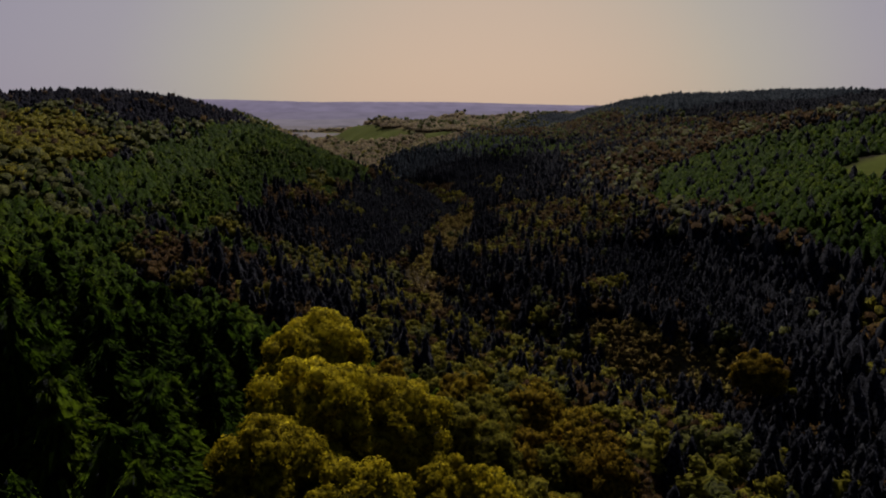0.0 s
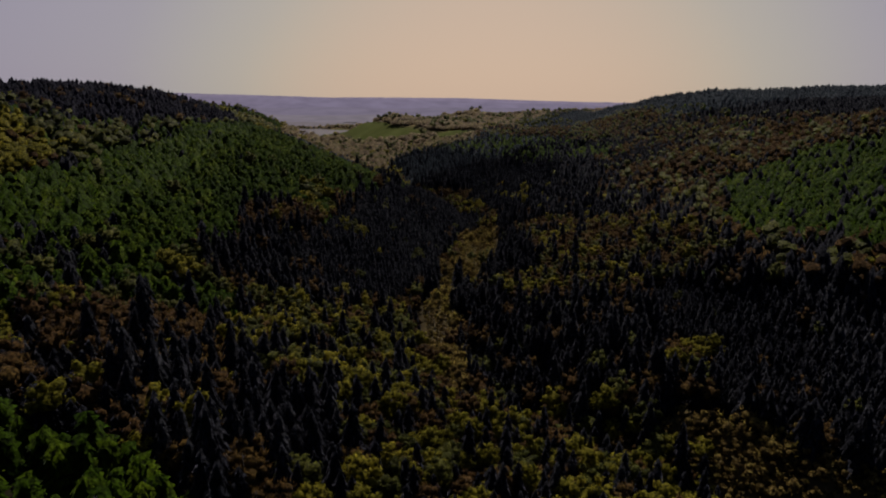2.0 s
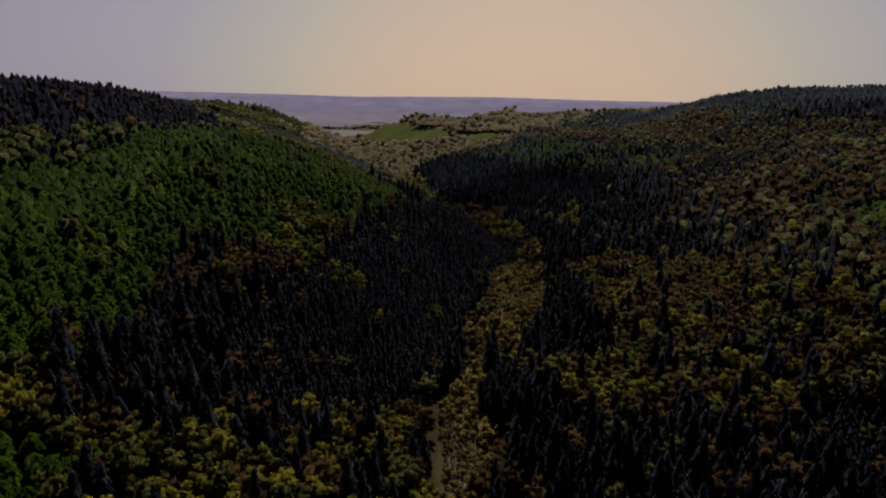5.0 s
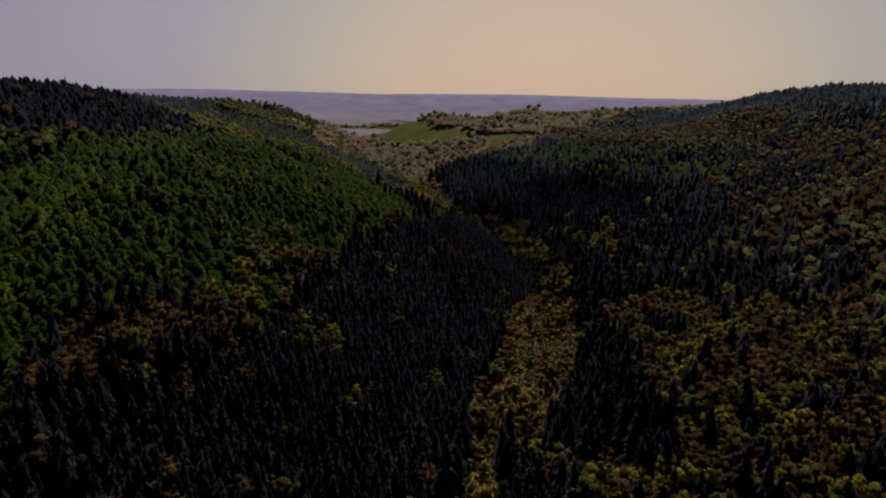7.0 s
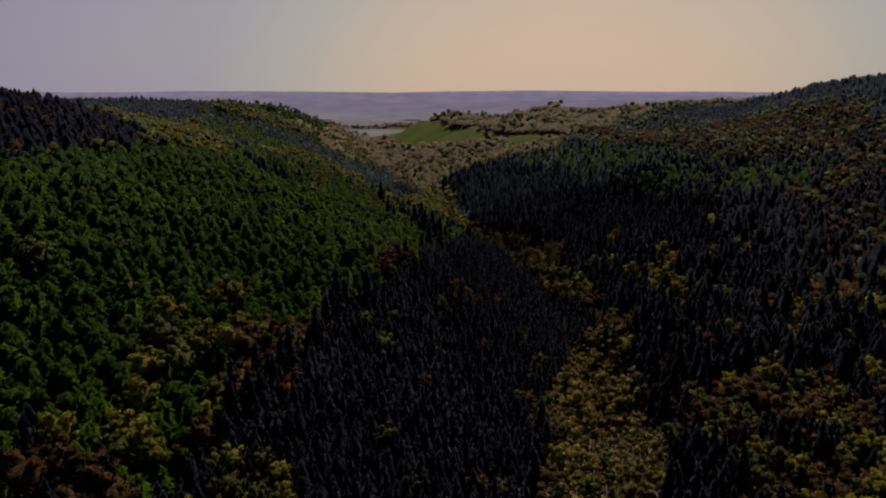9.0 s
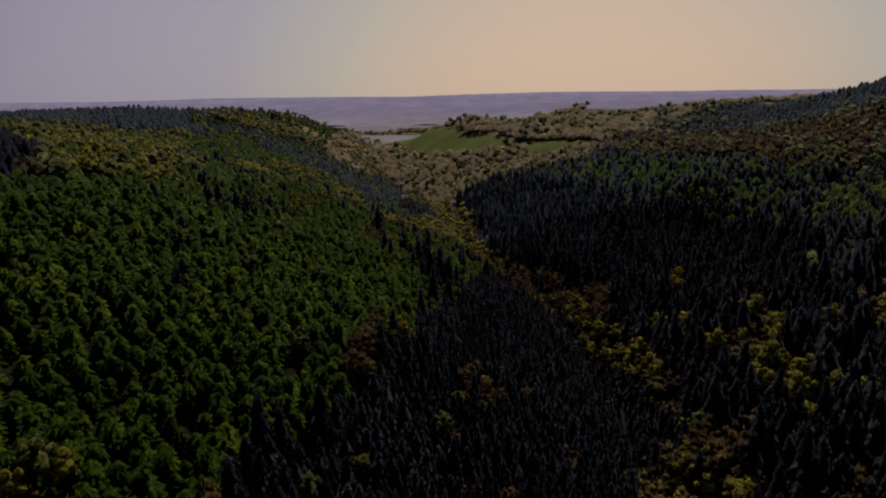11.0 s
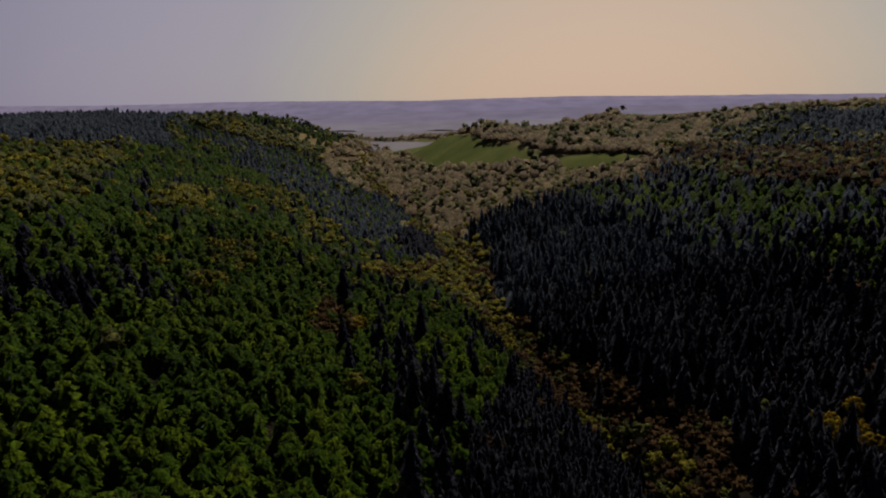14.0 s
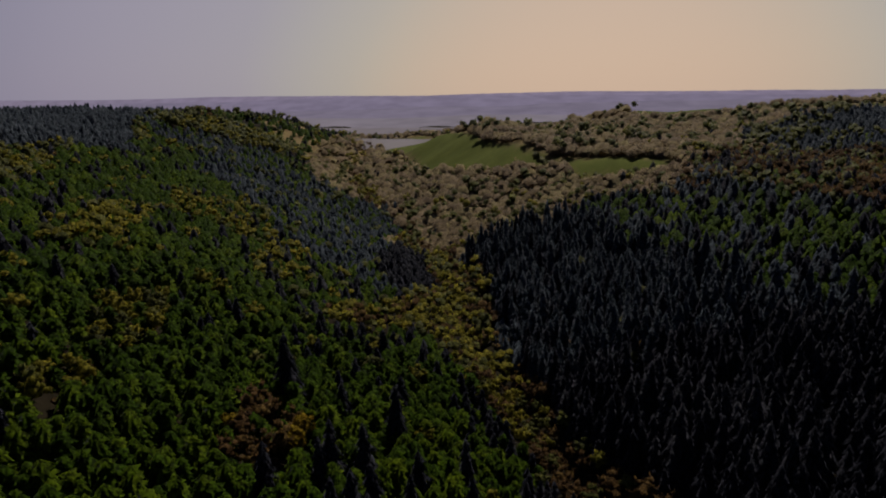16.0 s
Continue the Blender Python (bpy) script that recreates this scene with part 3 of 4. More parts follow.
def broadleaf(seed, tall, wide, clumps, leaves, size, twiggy=False, base=0.28, bulge=0.36, dense=1.0, calm=0.0):
    """A billowing crown: uneven clumps of leaf over a hidden heart, with sprays of leaf or twig standing out of them."""
    r = random.Random(seed)
    p, f, ns = [], [], []
    mid, up = tall * (base + 1) / 2, tall * (1 - base) / 2
    balls = [(0.0, 0.0, mid, 0.66 * dense, Vector((0, 0, 1)))] if dense else []
    for k in range(clumps):
        # spread evenly over the crown's upper two thirds
        vz = 1 - (k + r.uniform(0.2, 0.8)) / clumps * 1.45
        a = 2.39996 * k + r.uniform(-0.35, 0.35)
        side = math.sqrt(max(1 - vz * vz, 0.0))
        v = Vector((side * math.cos(a), side * math.sin(a), vz))
        q = r.uniform(0.6, 0.86)
        balls.append((wide * q * v.x, wide * q * v.y, mid + up * q * v.z, bulge * r.uniform(0.7, 1.3), v))
    for cx, cy, cz, q, v in balls:
        b = len(p)
        for x, y, z in CORNERS:
            g = q * r.uniform(0.72, 1.18) * wide / 1.902
            p.append((cx + x * g, cy + y * g, cz + z * g * 0.85))
            # calm turns the normals upward, evening out the shade on far crowns
            ns.append((x / 1.9 + 0.7 * v.x, y / 1.9 + 0.7 * v.y, z / 1.9 + 0.5 * v.z + calm))
        f += [(b + i, b + j, b + k) for i, j, k in SIDES]
    for k in range(leaves):
        cx, cy, cz, q, out = balls[k % len(balls)]
        v = (Vector((r.gauss(0, 1), r.gauss(0, 1), r.gauss(0.3, 1))).normalized() + 0.7 * out).normalized()
        q *= r.uniform(0.8, 1.25)
        o = Vector((cx + v.x * q * wide, cy + v.y * q * wide, cz + v.z * q * wide * 0.85))
        n = (v + Vector((r.gauss(0, 0.4), r.gauss(0, 0.4), r.gauss(0.2, 0.4)))).normalized()
        t1 = n.orthogonal().normalized()
        t1.rotate(Matrix.Rotation(r.uniform(0, 6.28), 3, n))
        t2 = n.cross(t1)
        g, b = size * r.uniform(0.6, 1.3), len(p)
        if twiggy:
            tip = o + (v + Vector((0, 0, 0.6))).normalized() * g * 1.6
            p += [tuple(o - t1 * g * 0.32), tuple(o + t1 * g * 0.32), tuple(tip)]
        else:
            p += [tuple(o + t1 * g), tuple(o - t1 * g * 0.6 + t2 * g * 0.8), tuple(o - t1 * g * 0.6 - t2 * g * 0.8)]
        m = tuple(v * 0.8 + n * 0.35 + Vector((0, 0, 0.15 + calm)))
        ns += [m, m, m]
        f.append((b, b + 1, b + 2))
    return rows_of(p, f, ns)


def stem(tall, thick, sides=5, lean=0.0, limbs=0, seed=0):
    """A tapered trunk, with limbs for the trees whose crowns can be seen into."""
    r = random.Random(seed)
    p, f = [], []

    def tube(a, b, ra, rb):
        d = (Vector(b) - Vector(a)).normalized()
        u = d.orthogonal().normalized()
        v, k = d.cross(u), len(p)
        for o, q in ((Vector(a), ra), (Vector(b), rb)):
            p.extend(tuple(o + (u * math.cos(6.283 * i / sides) + v * math.sin(6.283 * i / sides)) * q) for i in range(sides))
        for i in range(sides):
            j = (i + 1) % sides
            f.extend([(k + i, k + j, k + sides + j), (k + i, k + sides + j, k + sides + i)])
    tube((0, 0, -1.0), (lean, 0, tall * 0.55), thick, thick * 0.6)
    tube((lean, 0, tall * 0.55), (lean * 1.4, 0.1, tall * 0.95), thick * 0.6, thick * 0.12)
    for k in range(limbs):
        a, h = k * 2.4 + r.uniform(-0.4, 0.4), tall * r.uniform(0.25, 0.6)
        g = tall * r.uniform(0.2, 0.34)
        tube((lean * h / tall, 0, h), (g * math.cos(a), g * math.sin(a), h + g * 0.9), thick * 0.4, thick * 0.08)
    return np.array(p, float), np.array(f, int)


def mesh_from(name, points, faces, normals, mat, tint=None):
    me = bpy.data.meshes.new(name)
    me.vertices.add(len(points))
    me.vertices.foreach_set("co", np.asarray(points, np.float32).ravel())
    me.loops.add(faces.size)
    me.loops.foreach_set("vertex_index", faces.astype(np.int32).ravel())
    me.polygons.add(len(faces))
    me.polygons.foreach_set("loop_start", np.arange(0, faces.size, 3, dtype=np.int32))
    if tint is not None:
        layer = me.attributes.new("tint", "FLOAT", "POINT")
        layer.data.foreach_set("value", np.asarray(tint, np.float32))
    me.materials.append(mat)
    me.update(calc_edges=True)
    if normals is not None:
        me.polygons.foreach_set("use_smooth", np.ones(len(faces), bool))
        me.attributes.new("custom_normal", "FLOAT_VECTOR", "POINT").data.foreach_set("vector", np.asarray(normals, np.float32).ravel())
    return me


def wood(name, label, category, shapes, places, mat, seed, squash=0.12):
    """Many trees of one kind, too many to count, joined into one mesh."""
    if not len(places):
        return None
    rng = np.random.default_rng(seed)
    which = rng.integers(0, len(shapes), len(places))
    points, faces, normals, tints, base = [], [], [], [], 0
    for k, (p, f, d) in enumerate(shapes):
        at = places[which == k]
        if not len(at):
            continue
        n = len(at)
        a = rng.uniform(0, 2 * np.pi, n)
        size, stretch = at[:, 3], at[:, 4] * rng.uniform(1 - squash, 1 + squash, n)
        c, s = (np.cos(a) * size)[:, None], (np.sin(a) * size)[:, None]
        x = at[:, 0:1] + c * p[:, 0] - s * p[:, 1]
        y = at[:, 1:2] + s * p[:, 0] + c * p[:, 1]
        z = at[:, 2:3] + (size * stretch)[:, None] * p[:, 2]
        c, s = np.cos(a)[:, None], np.sin(a)[:, None]
        normals.append(np.stack([c * d[:, 0] - s * d[:, 1], s * d[:, 0] + c * d[:, 1], np.repeat(d[None, :, 2], n, 0)], -1).reshape(-1, 3))
        points.append(np.stack([x, y, z], -1).reshape(-1, 3))
        faces.append((f[None] + base + (np.arange(n) * len(p))[:, None, None]).reshape(-1, 3))
        tints.append(np.repeat(rng.random(n), len(p)))
        base += n * len(p)
    ob = new(name, mesh_from(name, np.concatenate(points), np.concatenate(faces), np.concatenate(normals), mat, np.concatenate(tints)))
    return tagged(ob, label, category, kind="stuff")


# ---------------------------------------------------------------- setting the trees out
def lattice(x0, x1, y0, y1, step, seed):
    rng = np.random.default_rng(seed)
    gx, gy = np.meshgrid(np.arange(x0, x1, step), np.arange(y0, y1, step))
    gx = gx + np.where((np.arange(gx.shape[0]) % 2)[:, None] > 0, step / 2, 0)
    x = (gx + rng.uniform(-0.38, 0.38, gx.shape) * step).ravel()
    y = (gy + rng.uniform(-0.38, 0.38, gy.shape) * step).ravel()
    return x, y, rng


# stretches of the plan: x from, to, y from, to, spacing, seed
STRETCHES = ((-230, 5, -60, 112, 4.1, 20), (5, 140, -60, 112, 3.15, 29), (-80, 135, 170, 650, 2.45, 28), (-230, 190, 112, 900, 3.15, 21), (-460, -230, -60, 900, 4.6, 22), (190, 480, -60, 900, 5.2, 26),
             (-700, 560, 900, 1180, 5.4, 23), (60, 350, 900, 1060, 4.1, 31), (-1200, 900, 1180, 1900, 13.0, 27))
found_places, found_kind = [], []
for x0, x1, y0, y1, step, seed in STRETCHES:
    x, y, rng = lattice(x0, x1, y0, y1, step, seed)
    s = across(x, y)
    keep = (x > -1.0 * y - 90) & (x < 0.75 * y + 110) & (s > -290 - 0.5 * np.maximum(y - 600, 0))
    close = (inside(x, y, SPRUCE_BANK) | (inside(x, y, SPRUCE_BANK_EAST) & (x > 60))) & ~inside(x, y, OPEN_BANK) & ~inside(x, y, CLUMP_WEST) & ~inside(x, y, CLUMP_EAST)
    keep &= (close == (seed == 28)) & ~((seed == 23) & (x > 60) & (x < 350) & (y < 1060))
    x, y = x[keep], y[keep]
    dice, lot = rng.random(len(x)), rng.random(len(x))
    kind = choose(x, y, dice)
    big = np.isin(kind, (BEECHES, BUDDING, OLIVES, BIRCHES, RUSSETS))
    tight = (inside(x, y, SPRUCE_BANK) | (inside(x, y, SPRUCE_BANK_EAST) & (x > 60))) & ~inside(x, y, OPEN_BANK) & ~inside(x, y, CLUMP_WEST) & ~inside(x, y, CLUMP_EAST)
    tall = (inside(x, y, SPRUCE_SOUTH) | inside(x, y, DARK_MID)) & ~np.isin(kind, (BUDDING, RUSSETS))
    keep = (kind != NONE) & (kind != SCRUB) & ~(big & (lot > np.where(y > 500, 0.85, 0.78 if step < 4 else 0.92))) & ~(~big & ~tight & (lot > 0.97)) & ~(tall & (lot > 0.60)) & ~((kind == SPRUCES) & ~tight & inside(x, y, SPRUCE_BANK_EAST) & (lot > 0.62)) & ~((kind == LARCHES) & (y > 112) & (y < 250) & (lot > 0.66)) & ~((y < 125) & (x > -6) & (lot > 0.5))
    x, y, kind, tight, tall = x[keep], y[keep], kind[keep], tight[keep], tall[keep]
    near_spur = (1 - smooth(y, 90, 135)) * (1 - smooth(x, 0, 12))
    leafy = np.isin(kind, (BEECHES, BUDDING, OLIVES, BIRCHES, RUSSETS))
    spiry = np.isin(kind, (SPRUCES, HAZED_SPRUCES))
    lone = spiry & ~tight & ~tall & (y < 640) & (np.abs(across(x, y)) < 95)
    # spread of the crown, and how much taller than the model it stands
    size = rng.uniform(0.58, 0.92, len(x)) * np.where(tight, 0.70, 1.0) * np.where(tall, 1.22, 1.0) * np.where(lone, 1.2, 1.0) * (1 + 0.12 * noise2(x, y, 40, 31))
    size = size * (1 + 0.10 * near_spur) * (1 + 0.10 * smooth(y, 640, 890) + 0.12 * smooth(y, 890, 910) + 0.30 * smooth(y, 1170, 1190))
    size = size * np.where(kind == LARCHES, np.where(y > 260, 1.04, 1.12), 1.0) * np.where(leafy, 1.12 - 0.28 * smooth(y, 450, 560) + 0.2 * smooth(y, 850, 950), 1.0)
    size = size * np.where(leafy & (y < 125) & (x > -6), 1.35, 1.0)
    rise = np.where(spiry, np.where(tight, 1.45, np.where(tall, 1.5, np.where(lone, 1.5, 1.1))), np.where(kind == LARCHES, 1.2 + 0.2 * near_spur - 0.16 * smooth(y, 250, 300), 1.0))
    found_places.append(np.stack([x, y, height(x, y), size, rise], -1))
    found_kind.append(kind)
places, kinds = np.concatenate(found_places), np.concatenate(found_kind)

x, y, rng = lattice(-30, 130, 105, 510, 1.9, 24)
keep = inside(x, y, CORRIDOR) | inside(x, y, TRACK)
x, y = x[keep], y[keep]
scrub = np.stack([x, y, height(x, y), rng.uniform(0.5, 1.35, len(x)) * (1 + 0.5 * noise2(x, y, 14, 33)), np.ones(len(x))], -1)
# low growth that closes the gaps under the open broadleaved woods
x, y, rng = lattice(-160, 120, 112, 690, 3.1, 25)
kind = choose(x, y, rng.random(len(x)))
keep = np.isin(kind, (BEECHES, BUDDING, OLIVES, RUSSETS)) & (x < 0.75 * y + 40) & (x > -1.0 * y - 40)
x, y = x[keep], y[keep]
thicket = np.stack([x, y, height(x, y), rng.uniform(0.4, 0.9, len(x)), np.ones(len(x))], -1)
x, y, rng = lattice(-30, 60, 215, 510, 2.6, 36)
keep = inside(x, y, CORRIDOR) & (rng.random(len(x)) < 0.75)
x, y = x[keep], y[keep]
poles = np.stack([x, y, height(x, y), rng.uniform(0.7, 1.25, len(x)), np.ones(len(x))], -1)
places, kinds = np.concatenate([places, scrub]), np.concatenate([kinds, np.full(len(scrub), SCRUB)])

KINDS = {
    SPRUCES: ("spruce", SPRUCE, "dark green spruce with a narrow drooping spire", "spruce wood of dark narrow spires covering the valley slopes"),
    LARCHES: ("larch", LARCH, "fresh green larch with feathery sprays on the slope", "larch plantation in fresh bright green leaf on the slopes"),
    BEECHES: ("beech_tree", BEECH, "beech tree with billowing yellow-green spring leaves", "yellow-green broadleaved woodland in fresh spring leaf"),
    BUDDING: ("budding_tree", BUDS, "brown budding broadleaved tree with bare twiggy crown", "brown twiggy broadleaved woodland still in bud"),
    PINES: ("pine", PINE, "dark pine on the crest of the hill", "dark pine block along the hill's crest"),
    SCRUB: ("sapling", THICKET, "thin brown sapling in the rough clearing", "brown saplings and scrub filling the valley clearing"),
    BIRCHES: ("birch", HAZED_BIRCH, "bare birch", "mauve-brown bare birch woodland round the far fields, paled for haze"),
    RUSSETS: ("young_beech", RUSSET, "russet-gold young beech unfolding its spring leaves", "russet-gold beech woodland unfolding its leaves on the near spur"),
    # far spruces, with haze painted into their needle colour
    HAZED_SPRUCES: ("blue_spruce", HAZED_SPRUCE, "far spruce painted blue-grey for haze", "spruce plantation on the far slopes, painted blue-grey for haze"),
    OLIVES: ("oak_tree", OLIVE, "olive green broadleaved tree on the hillside", "olive green mixed broadleaved woodland"),
}


def shapes_of(kind, fine):
    """Crown shapes of a kind: fine 3 and 2 stand close by, 1 on the slopes, 0 far off."""
    out = []
    for v in range(4 if fine else 3):
        q = 100 * kind + v
        if kind in (SPRUCES, HAZED_SPRUCES):
            out.append(skirted(q, 7.4 + v * 0.6, (3.5, 3.1, 3.1)[fine] + 0.14 * v, (3, 5, 9)[fine], (4, 5, 7)[fine], 0.80, 0.34, (0.7, 0.15, 0.1)[fine], (0.78, 0.66, 0.62)[fine], 0.6, (0, 0.5, 0.35)[fine]))
        elif kind == PINES:
            out.append(skirted(q, 9.0 + 0.5 * v, 3.0, (3, 5, 9)[fine], (5, 5, 8)[fine], 0.5, 0.2, 0.8, 0.65, 0.4, 0))
        elif kind == LARCHES and fine > 1:
            out.append(skirted(q, (6.4, 7.6)[fine - 2] + v * 0.4, 3.2 + 0.15 * v, (9, 15)[fine - 2], (8, 11)[fine - 2], 0.62, 0.02, 0.6, (0.5, 0.36)[fine - 2], 1.1, 1.0))
        elif kind == LARCHES:
            out.append(skirted(q, 5.9 + v * 0.4, (3.5, 3.1)[fine] + 0.15 * v, (3, 6)[fine], (4, 8)[fine], 0.50, 0.10, (1.25, 0.95)[fine], (0.8, 0.66)[fine], 0.9, 0))
        elif fine == 3:
            out.append(broadleaf(q, 9.4 + v * 0.6, 3.4, 40, 2400, 0.135, kind == BUDDING, 0.22, 0.2))
        elif kind in (BEECHES, RUSSETS):
            out.append(broadleaf(q, 9.5 + v * 0.6, 3.5, (3, 8, 20)[fine], (5, 90, 520)[fine], (1.0, 0.38, 0.24)[fine], False, 0.28, (0.5, 0.29, 0.25)[fine], (0, 1, 1)[fine], (1.2, 0.2, 0.0)[fine]))
        elif kind == OLIVES:
            out.append(broadleaf(q, 9.5 + v * 0.6, 3.4, (2, 8, 18)[fine], (5, 70, 500)[fine], (1.0, 0.40, 0.26)[fine], False, 0.28, (0.6, 0.29, 0.26)[fine], (0, 1, 1)[fine], (1.2, 0.2, 0.0)[fine]))
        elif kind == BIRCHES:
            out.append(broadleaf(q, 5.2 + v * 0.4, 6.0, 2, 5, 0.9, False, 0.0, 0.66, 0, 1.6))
        elif kind == BUDDING:
            out.append(broadleaf(q, 9.0 + v * 0.6, 3.2, (2, 7, 18)[fine], (6, 62, 520)[fine], (1.2, 0.50, 0.26)[fine], True, 0.2, (0.56, 0.27, 0.24)[fine], (0, 1, 1)[fine], (1.2, 0.2, 0.0)[fine]))
        else:
            out.append(broadleaf(q, 4.0 + v * 0.5, 1.9, (2, 3, 5)[fine], (12, 24, 80)[fine], (0.7, 0.5, 0.35)[fine], v % 2 == 0, 0.05, 0.42, 0))
    return out


def grown(lo, hi, step, reach, rate):
    """Coordinates in even steps, then in growing ones out to the reach on both sides."""
    inner = list(np.arange(lo, hi + 0.1, step))
    for sign, start in ((-1, lo), (1, hi)):
        v, d = start, step
        while sign * v < reach:
            d *= rate
            v += sign * d
            inner.append(v)
    return np.array(sorted(inner))


# floor of the far woods, given the paler heath tones to suggest haze
BASIN = [(-130, 860), (20, 850), (150, 900), (400, 1050), (900, 1500), (900, 1900), (-900, 1900), (-500, 1400), (-200, 1050)]


def sheet():
    xs = grown(-480, 480, 8.0, 4600, 1.14)
    ys = grown(-150, 1300, 8.0, 4700, 1.13)
    gx, gy = np.meshgrid(xs, ys)
    gz = height(gx, gy)
    w, h = len(xs), len(ys)
    me = bpy.data.meshes.new("ground")
    me.vertices.add(w * h)
    me.vertices.foreach_set("co", np.stack([gx, gy, gz], -1).astype(np.float32).ravel())
    i, j = np.meshgrid(np.arange(w - 1), np.arange(h - 1))
    a = (j * w + i).ravel()
    quads = np.stack([a, a + 1, a + w + 1, a + w], -1).astype(np.int32)
    me.loops.add(quads.size)
    me.loops.foreach_set("vertex_index", quads.ravel())
    me.polygons.add(len(quads))
    me.polygons.foreach_set("loop_start", np.arange(0, quads.size, 4, dtype=np.int32))
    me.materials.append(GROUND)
    for name, outlines in (("pasture", (FIELD, FAR_FIELD, MEADOW_EAST, PASTURE_TOP)), ("heath", (PLATEAU, CORRIDOR, TRACK, BASIN))):
        share = np.zeros(gx.size)
        for ox, oy in ((0, 0), (3, 0), (-3, 0), (0, 3), (0, -3)):
            for outline in outlines:
                share += 0.2 * inside(gx.ravel() + ox, gy.ravel() + oy, outline)
        if name == "heath":
            share = share * (1 - field)
        field = np.clip(share, 0, 1)
        me.attributes.new(name, "FLOAT", "POINT").data.foreach_set("value", np.clip(share, 0, 1).astype(np.float32))
    me.polygons.foreach_set("use_smooth", np.ones(len(quads), bool))
    me.update(calc_edges=True)
    return tagged(new("ground", me), "dark forest floor with green pasture and rough brown clearings", "ground", kind="structure")


sheet()


bare = []
for v in range(4):
    p, f = stem(5.2 + 0.5 * v, 0.075, 3, 0.25 * v - 0.3, 4, 90 + v)
    bare.append((p, f, np.stack([p[:, 0], p[:, 1], 0.15 + 0 * p[:, 2]], -1)))
wood("sapling_stems", "pale bare stems of young trees standing in the clearing", "saplings", bare, poles, PALE_BARK, 95)

# the nearest stretch of the plan gets trees that stand by themselves, the rest are joined woods
NEAREST = {SPRUCES: 300, LARCHES: 280, BEECHES: 140, BUDDING: 150, OLIVES: 60, RUSSETS: 110, SCRUB: 120}
line = np.interp(places[:, 1], (0, 150, 400, 640), (0, -5, -18, -40))
closeness = np.abs(places[:, 0] - line) - 1.3 * places[:, 2] + np.maximum(0, 20 - places[:, 1]) * 5 + np.maximum(0, places[:, 1] - 600) * 2
single = np.zeros(len(places), bool)
for kind, many in NEAREST.items():
    mine = np.where(kinds == kind)[0]
    single[mine[np.argsort(closeness[mine])[:many]]] = True
spur = (places[:, 1] < 112) & (places[:, 0] < 30) & (places[:, 0] > -80)
slope = (places[:, 1] < 690) & (np.abs(places[:, 0] - line) < 105) & ~spur
slope |= np.isin(kinds, (SPRUCES, HAZED_SPRUCES)) & (inside(places[:, 0], places[:, 1], SPRUCE_SOUTH) | inside(places[:, 0], places[:, 1], DARK_MID))

for kind, (name, mat, label, far_label) in KINDS.items():
    big = (kind in (SPRUCES, HAZED_SPRUCES)) & (places[:, 3] > 0.74) & ((places[:, 1] > 560) | (np.abs(places[:, 0] - line) < 70))
    for fine, where, words in ((2, spur | (slope & big), ", tall and close by"), (1, slope & ~big, ""), (0, ~slope & ~spur, ", farther off")):
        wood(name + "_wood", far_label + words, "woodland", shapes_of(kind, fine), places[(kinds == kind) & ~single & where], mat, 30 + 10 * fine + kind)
    if kind not in NEAREST:
        continue
    crowns = [mesh_from("crown", *shape, mat) for shape in shapes_of(kind, 2)]
    leafy = kind in (BEECHES, BUDDING, OLIVES, RUSSETS)
    trunk_mat = PALE_BARK if kind in (SCRUB, BUDDING) else BARK
    trunks = [mesh_from("trunk", *stem(9.5 if leafy else 4.2 if kind == SCRUB else 5.8 if kind == LARCHES else 7.2, 0.24 if leafy else 0.06 if kind == SCRUB else 0.17, 5, 0.1 * v, 6 if leafy else 0, v), None, trunk_mat) for v in range(4)]
    rng = random.Random(70 + kind)
    grand = [mesh_from("crown", *shape, mat) for shape in shapes_of(kind, 3)] if leafy or kind == LARCHES else crowns
    for x, y, z, size, rise in places[single & (kinds == kind)]:
        tree = new(name)
        tree.matrix_world = pose(x, y, z, rng.uniform(-2, 2), rng.uniform(-2, 2), rng.uniform(0, 360)) @ Matrix.Diagonal((size, size, size * rise * rng.uniform(0.9, 1.12), 1))
        tagged(tree, label, "tree", "single " + name.replace("_", " ") + "s in the valley")
        v = rng.randrange(4)
        for part_name, me in (("trunk", trunks[v]), ("crown", grand[v] if y < 112 and z > 24 and -75 < x < (5 if kind == LARCHES else 60) else crowns[v])):
            ob = new(part_name, me)
            ob.parent = tree

# the great beeches on the crest of the spur: x, y, height of the top, spread
GREAT_BEECHES = ((-14.0, 74.0, 67.4, 6.4), (-11.0, 55.5, 68.6, 6.0), (-4.5, 59.0, 66.2, 6.2), (-12.0, 46.5, 67.6, 4.6), (-5.5, 44.0, 65.9, 4.6), (0.6, 66.0, 60.0, 4.2), (0.2, 53.0, 61.0, 4.4), (4.6, 58.0, 56.6, 4.6), (5.5, 72.0, 54.0, 4.4), (79.0, 157.0, 30.5, 6.4))
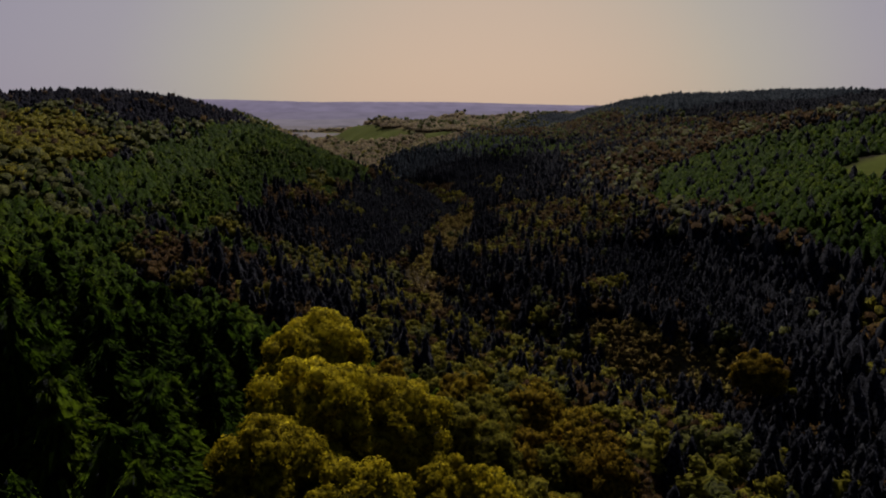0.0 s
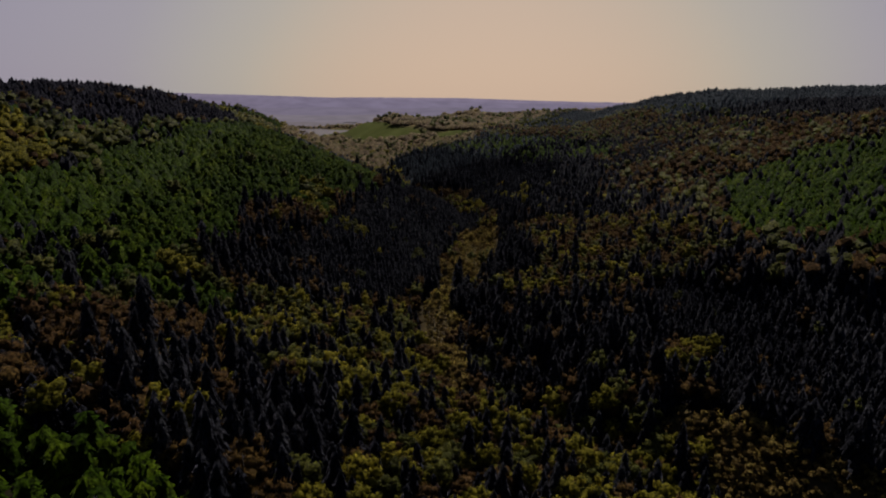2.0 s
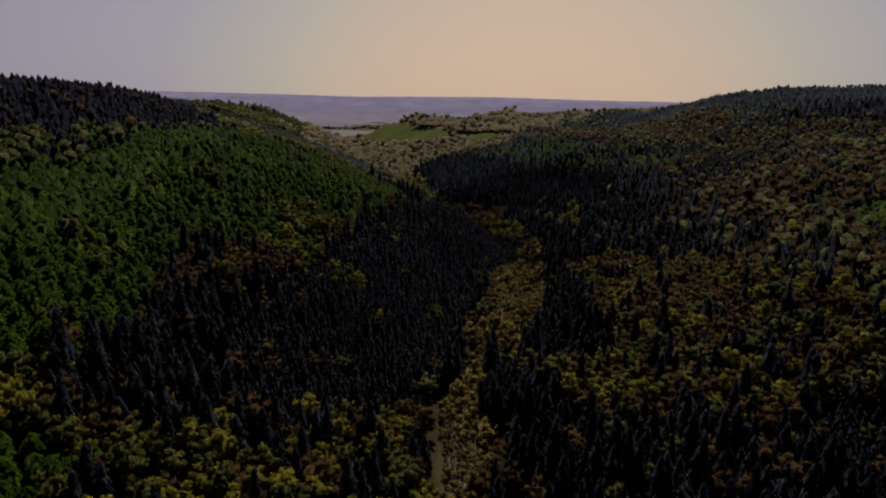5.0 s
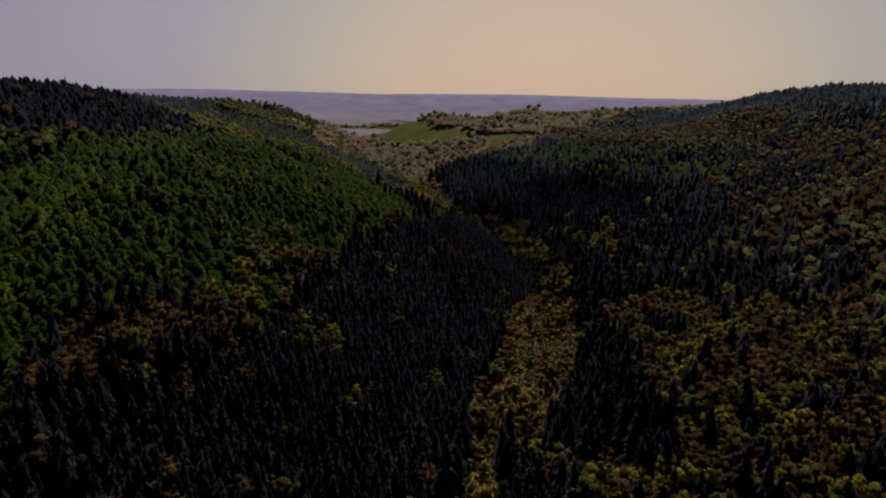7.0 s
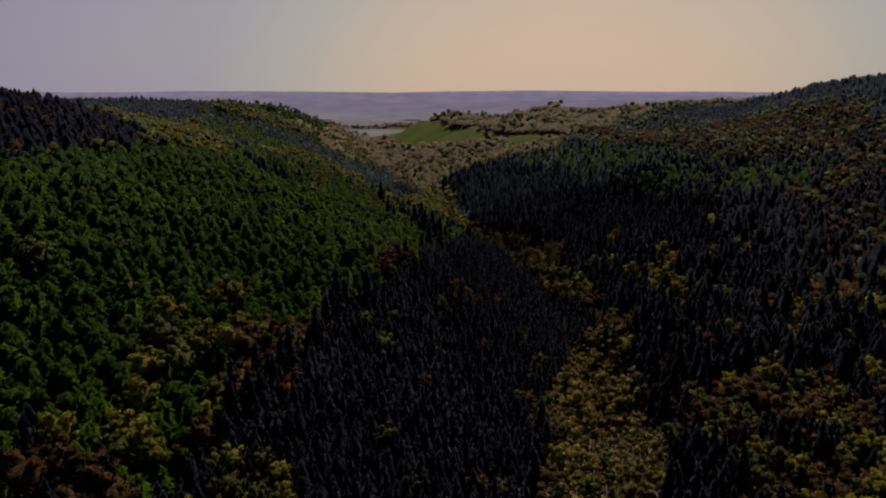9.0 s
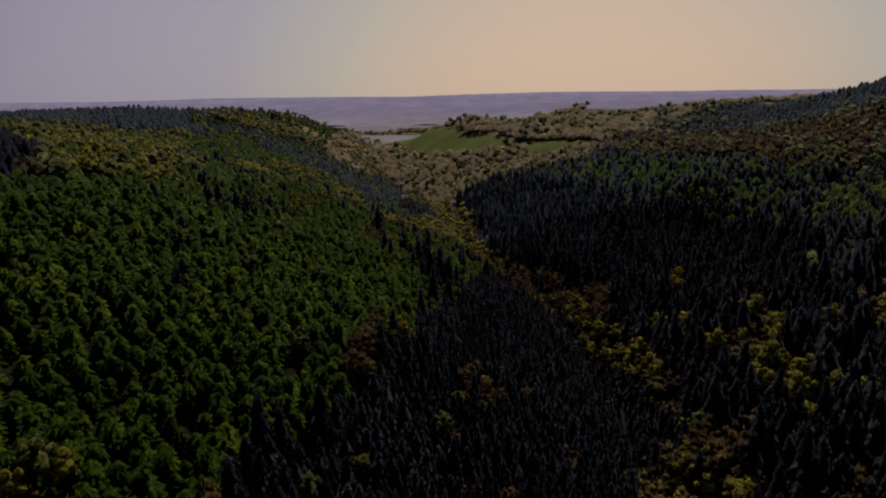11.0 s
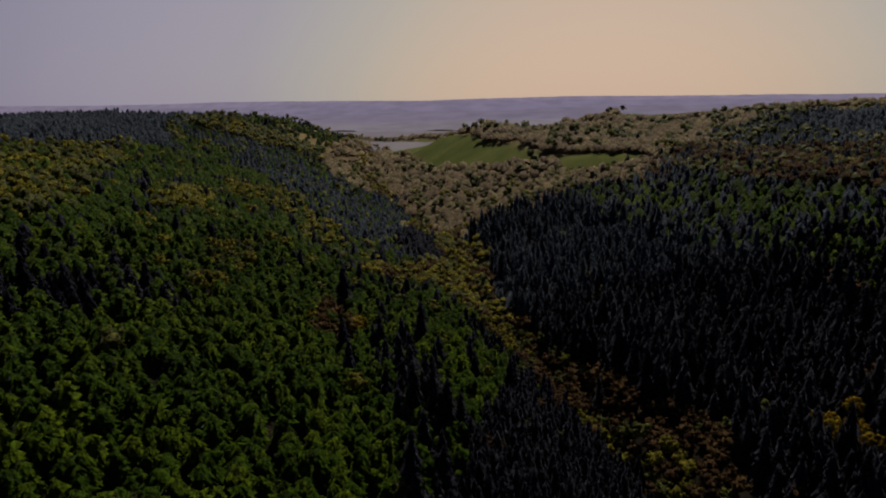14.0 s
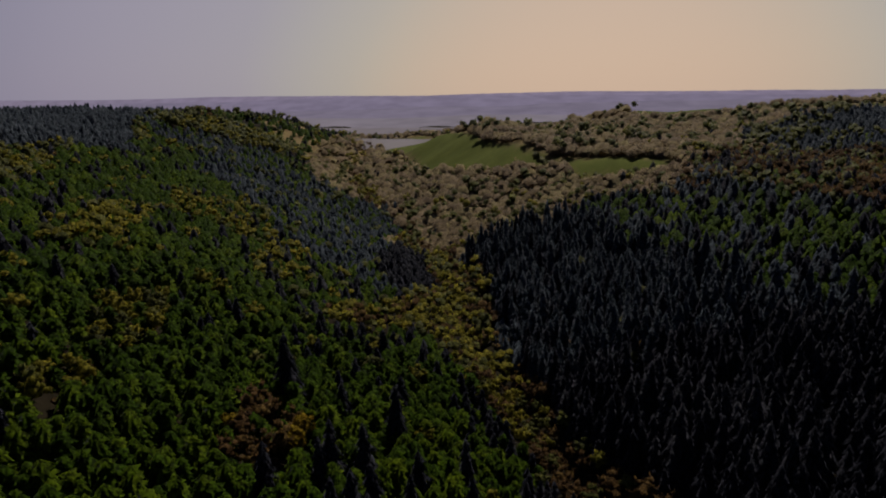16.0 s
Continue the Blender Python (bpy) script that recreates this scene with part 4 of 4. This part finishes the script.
for v, (x, y, top, wide) in enumerate(GREAT_BEECHES):
    z = float(height(x, y))
    tall = max(top - z, 8.0)
    tree = new("beech_tree")
    tree.matrix_world = pose(x, y, z, 0, 0, 50 * v)
    tagged(tree, "great spreading beech with billowing golden-green spring leaves", "tree", "great beeches on the spur")
    many = int(720 * wide * wide)
    for part_name, me in (("trunk", mesh_from("trunk", *stem(tall, 0.42, 7, 0.2, 16, 40 + v), None, BARK)), ("crown", mesh_from("crown", *broadleaf(700 + v, tall, wide, 70, many, 0.145, False, max(0.10, 1 - 2.3 * wide / tall), 0.20), BEECH if v in (5, 8) else RUSSET if v == 9 else GOLD))):
        ob = new(part_name, me)
        ob.parent = tree


wood("undergrowth", "low brown and olive undergrowth beneath the open broadleaved woods", "shrubs", [broadleaf(900 + v, 3.2 + 0.4 * v, 2.0, 1, 12, 0.7, v % 2 == 0, 0.0, 0.7, 0) for v in range(4)], thicket, BUDS, 95)


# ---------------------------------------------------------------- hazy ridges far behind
# glowing colours with distance haze painted in; the ridges take no light
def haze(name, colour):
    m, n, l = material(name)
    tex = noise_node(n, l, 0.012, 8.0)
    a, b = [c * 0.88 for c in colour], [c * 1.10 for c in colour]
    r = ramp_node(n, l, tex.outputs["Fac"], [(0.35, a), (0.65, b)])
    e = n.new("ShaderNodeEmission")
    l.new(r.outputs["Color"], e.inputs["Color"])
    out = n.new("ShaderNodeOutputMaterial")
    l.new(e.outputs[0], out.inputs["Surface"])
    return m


def ridge(y, z_mid, sway, seed, colour, x0=-4200, x1=4200, deep=500):
    """A long far-off hill across the view, its haze painted into a glowing colour."""
    xs = np.linspace(x0, x1, 420)
    top = z_mid + sway * noise2(xs, 0 * xs, 900, seed) + 0.35 * sway * noise2(xs, 0 * xs, 260, seed + 1) + 0.8 * noise2(xs, 0 * xs, 30, seed + 2) + 0.7 * noise2(xs, 0 * xs, 13, seed + 3)
    top = top - 0.013 * xs - 0.012 * np.maximum(xs - 900, 0)
    p, f = [], []
    for k, (dy, fall) in enumerate(((-deep, 1.0), (-0.5 * deep, 0.55), (-0.12 * deep, 0.14), (0, 0.0), (0.6 * deep, 0.3))):
        for x, t in zip(xs, top):
            p.append((x, y + dy, t - fall * (t + 10)))
    w = len(xs)
    for k in range(4):
        for i in range(w - 1):
            a = k * w + i
            f += [(a, a + 1, a + w + 1), (a, a + w + 1, a + w)]
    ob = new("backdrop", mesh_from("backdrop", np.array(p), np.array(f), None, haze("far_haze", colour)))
    return tagged(ob, "far wooded ridge with pale blue haze in its glowing colour", "hills", kind="structure")


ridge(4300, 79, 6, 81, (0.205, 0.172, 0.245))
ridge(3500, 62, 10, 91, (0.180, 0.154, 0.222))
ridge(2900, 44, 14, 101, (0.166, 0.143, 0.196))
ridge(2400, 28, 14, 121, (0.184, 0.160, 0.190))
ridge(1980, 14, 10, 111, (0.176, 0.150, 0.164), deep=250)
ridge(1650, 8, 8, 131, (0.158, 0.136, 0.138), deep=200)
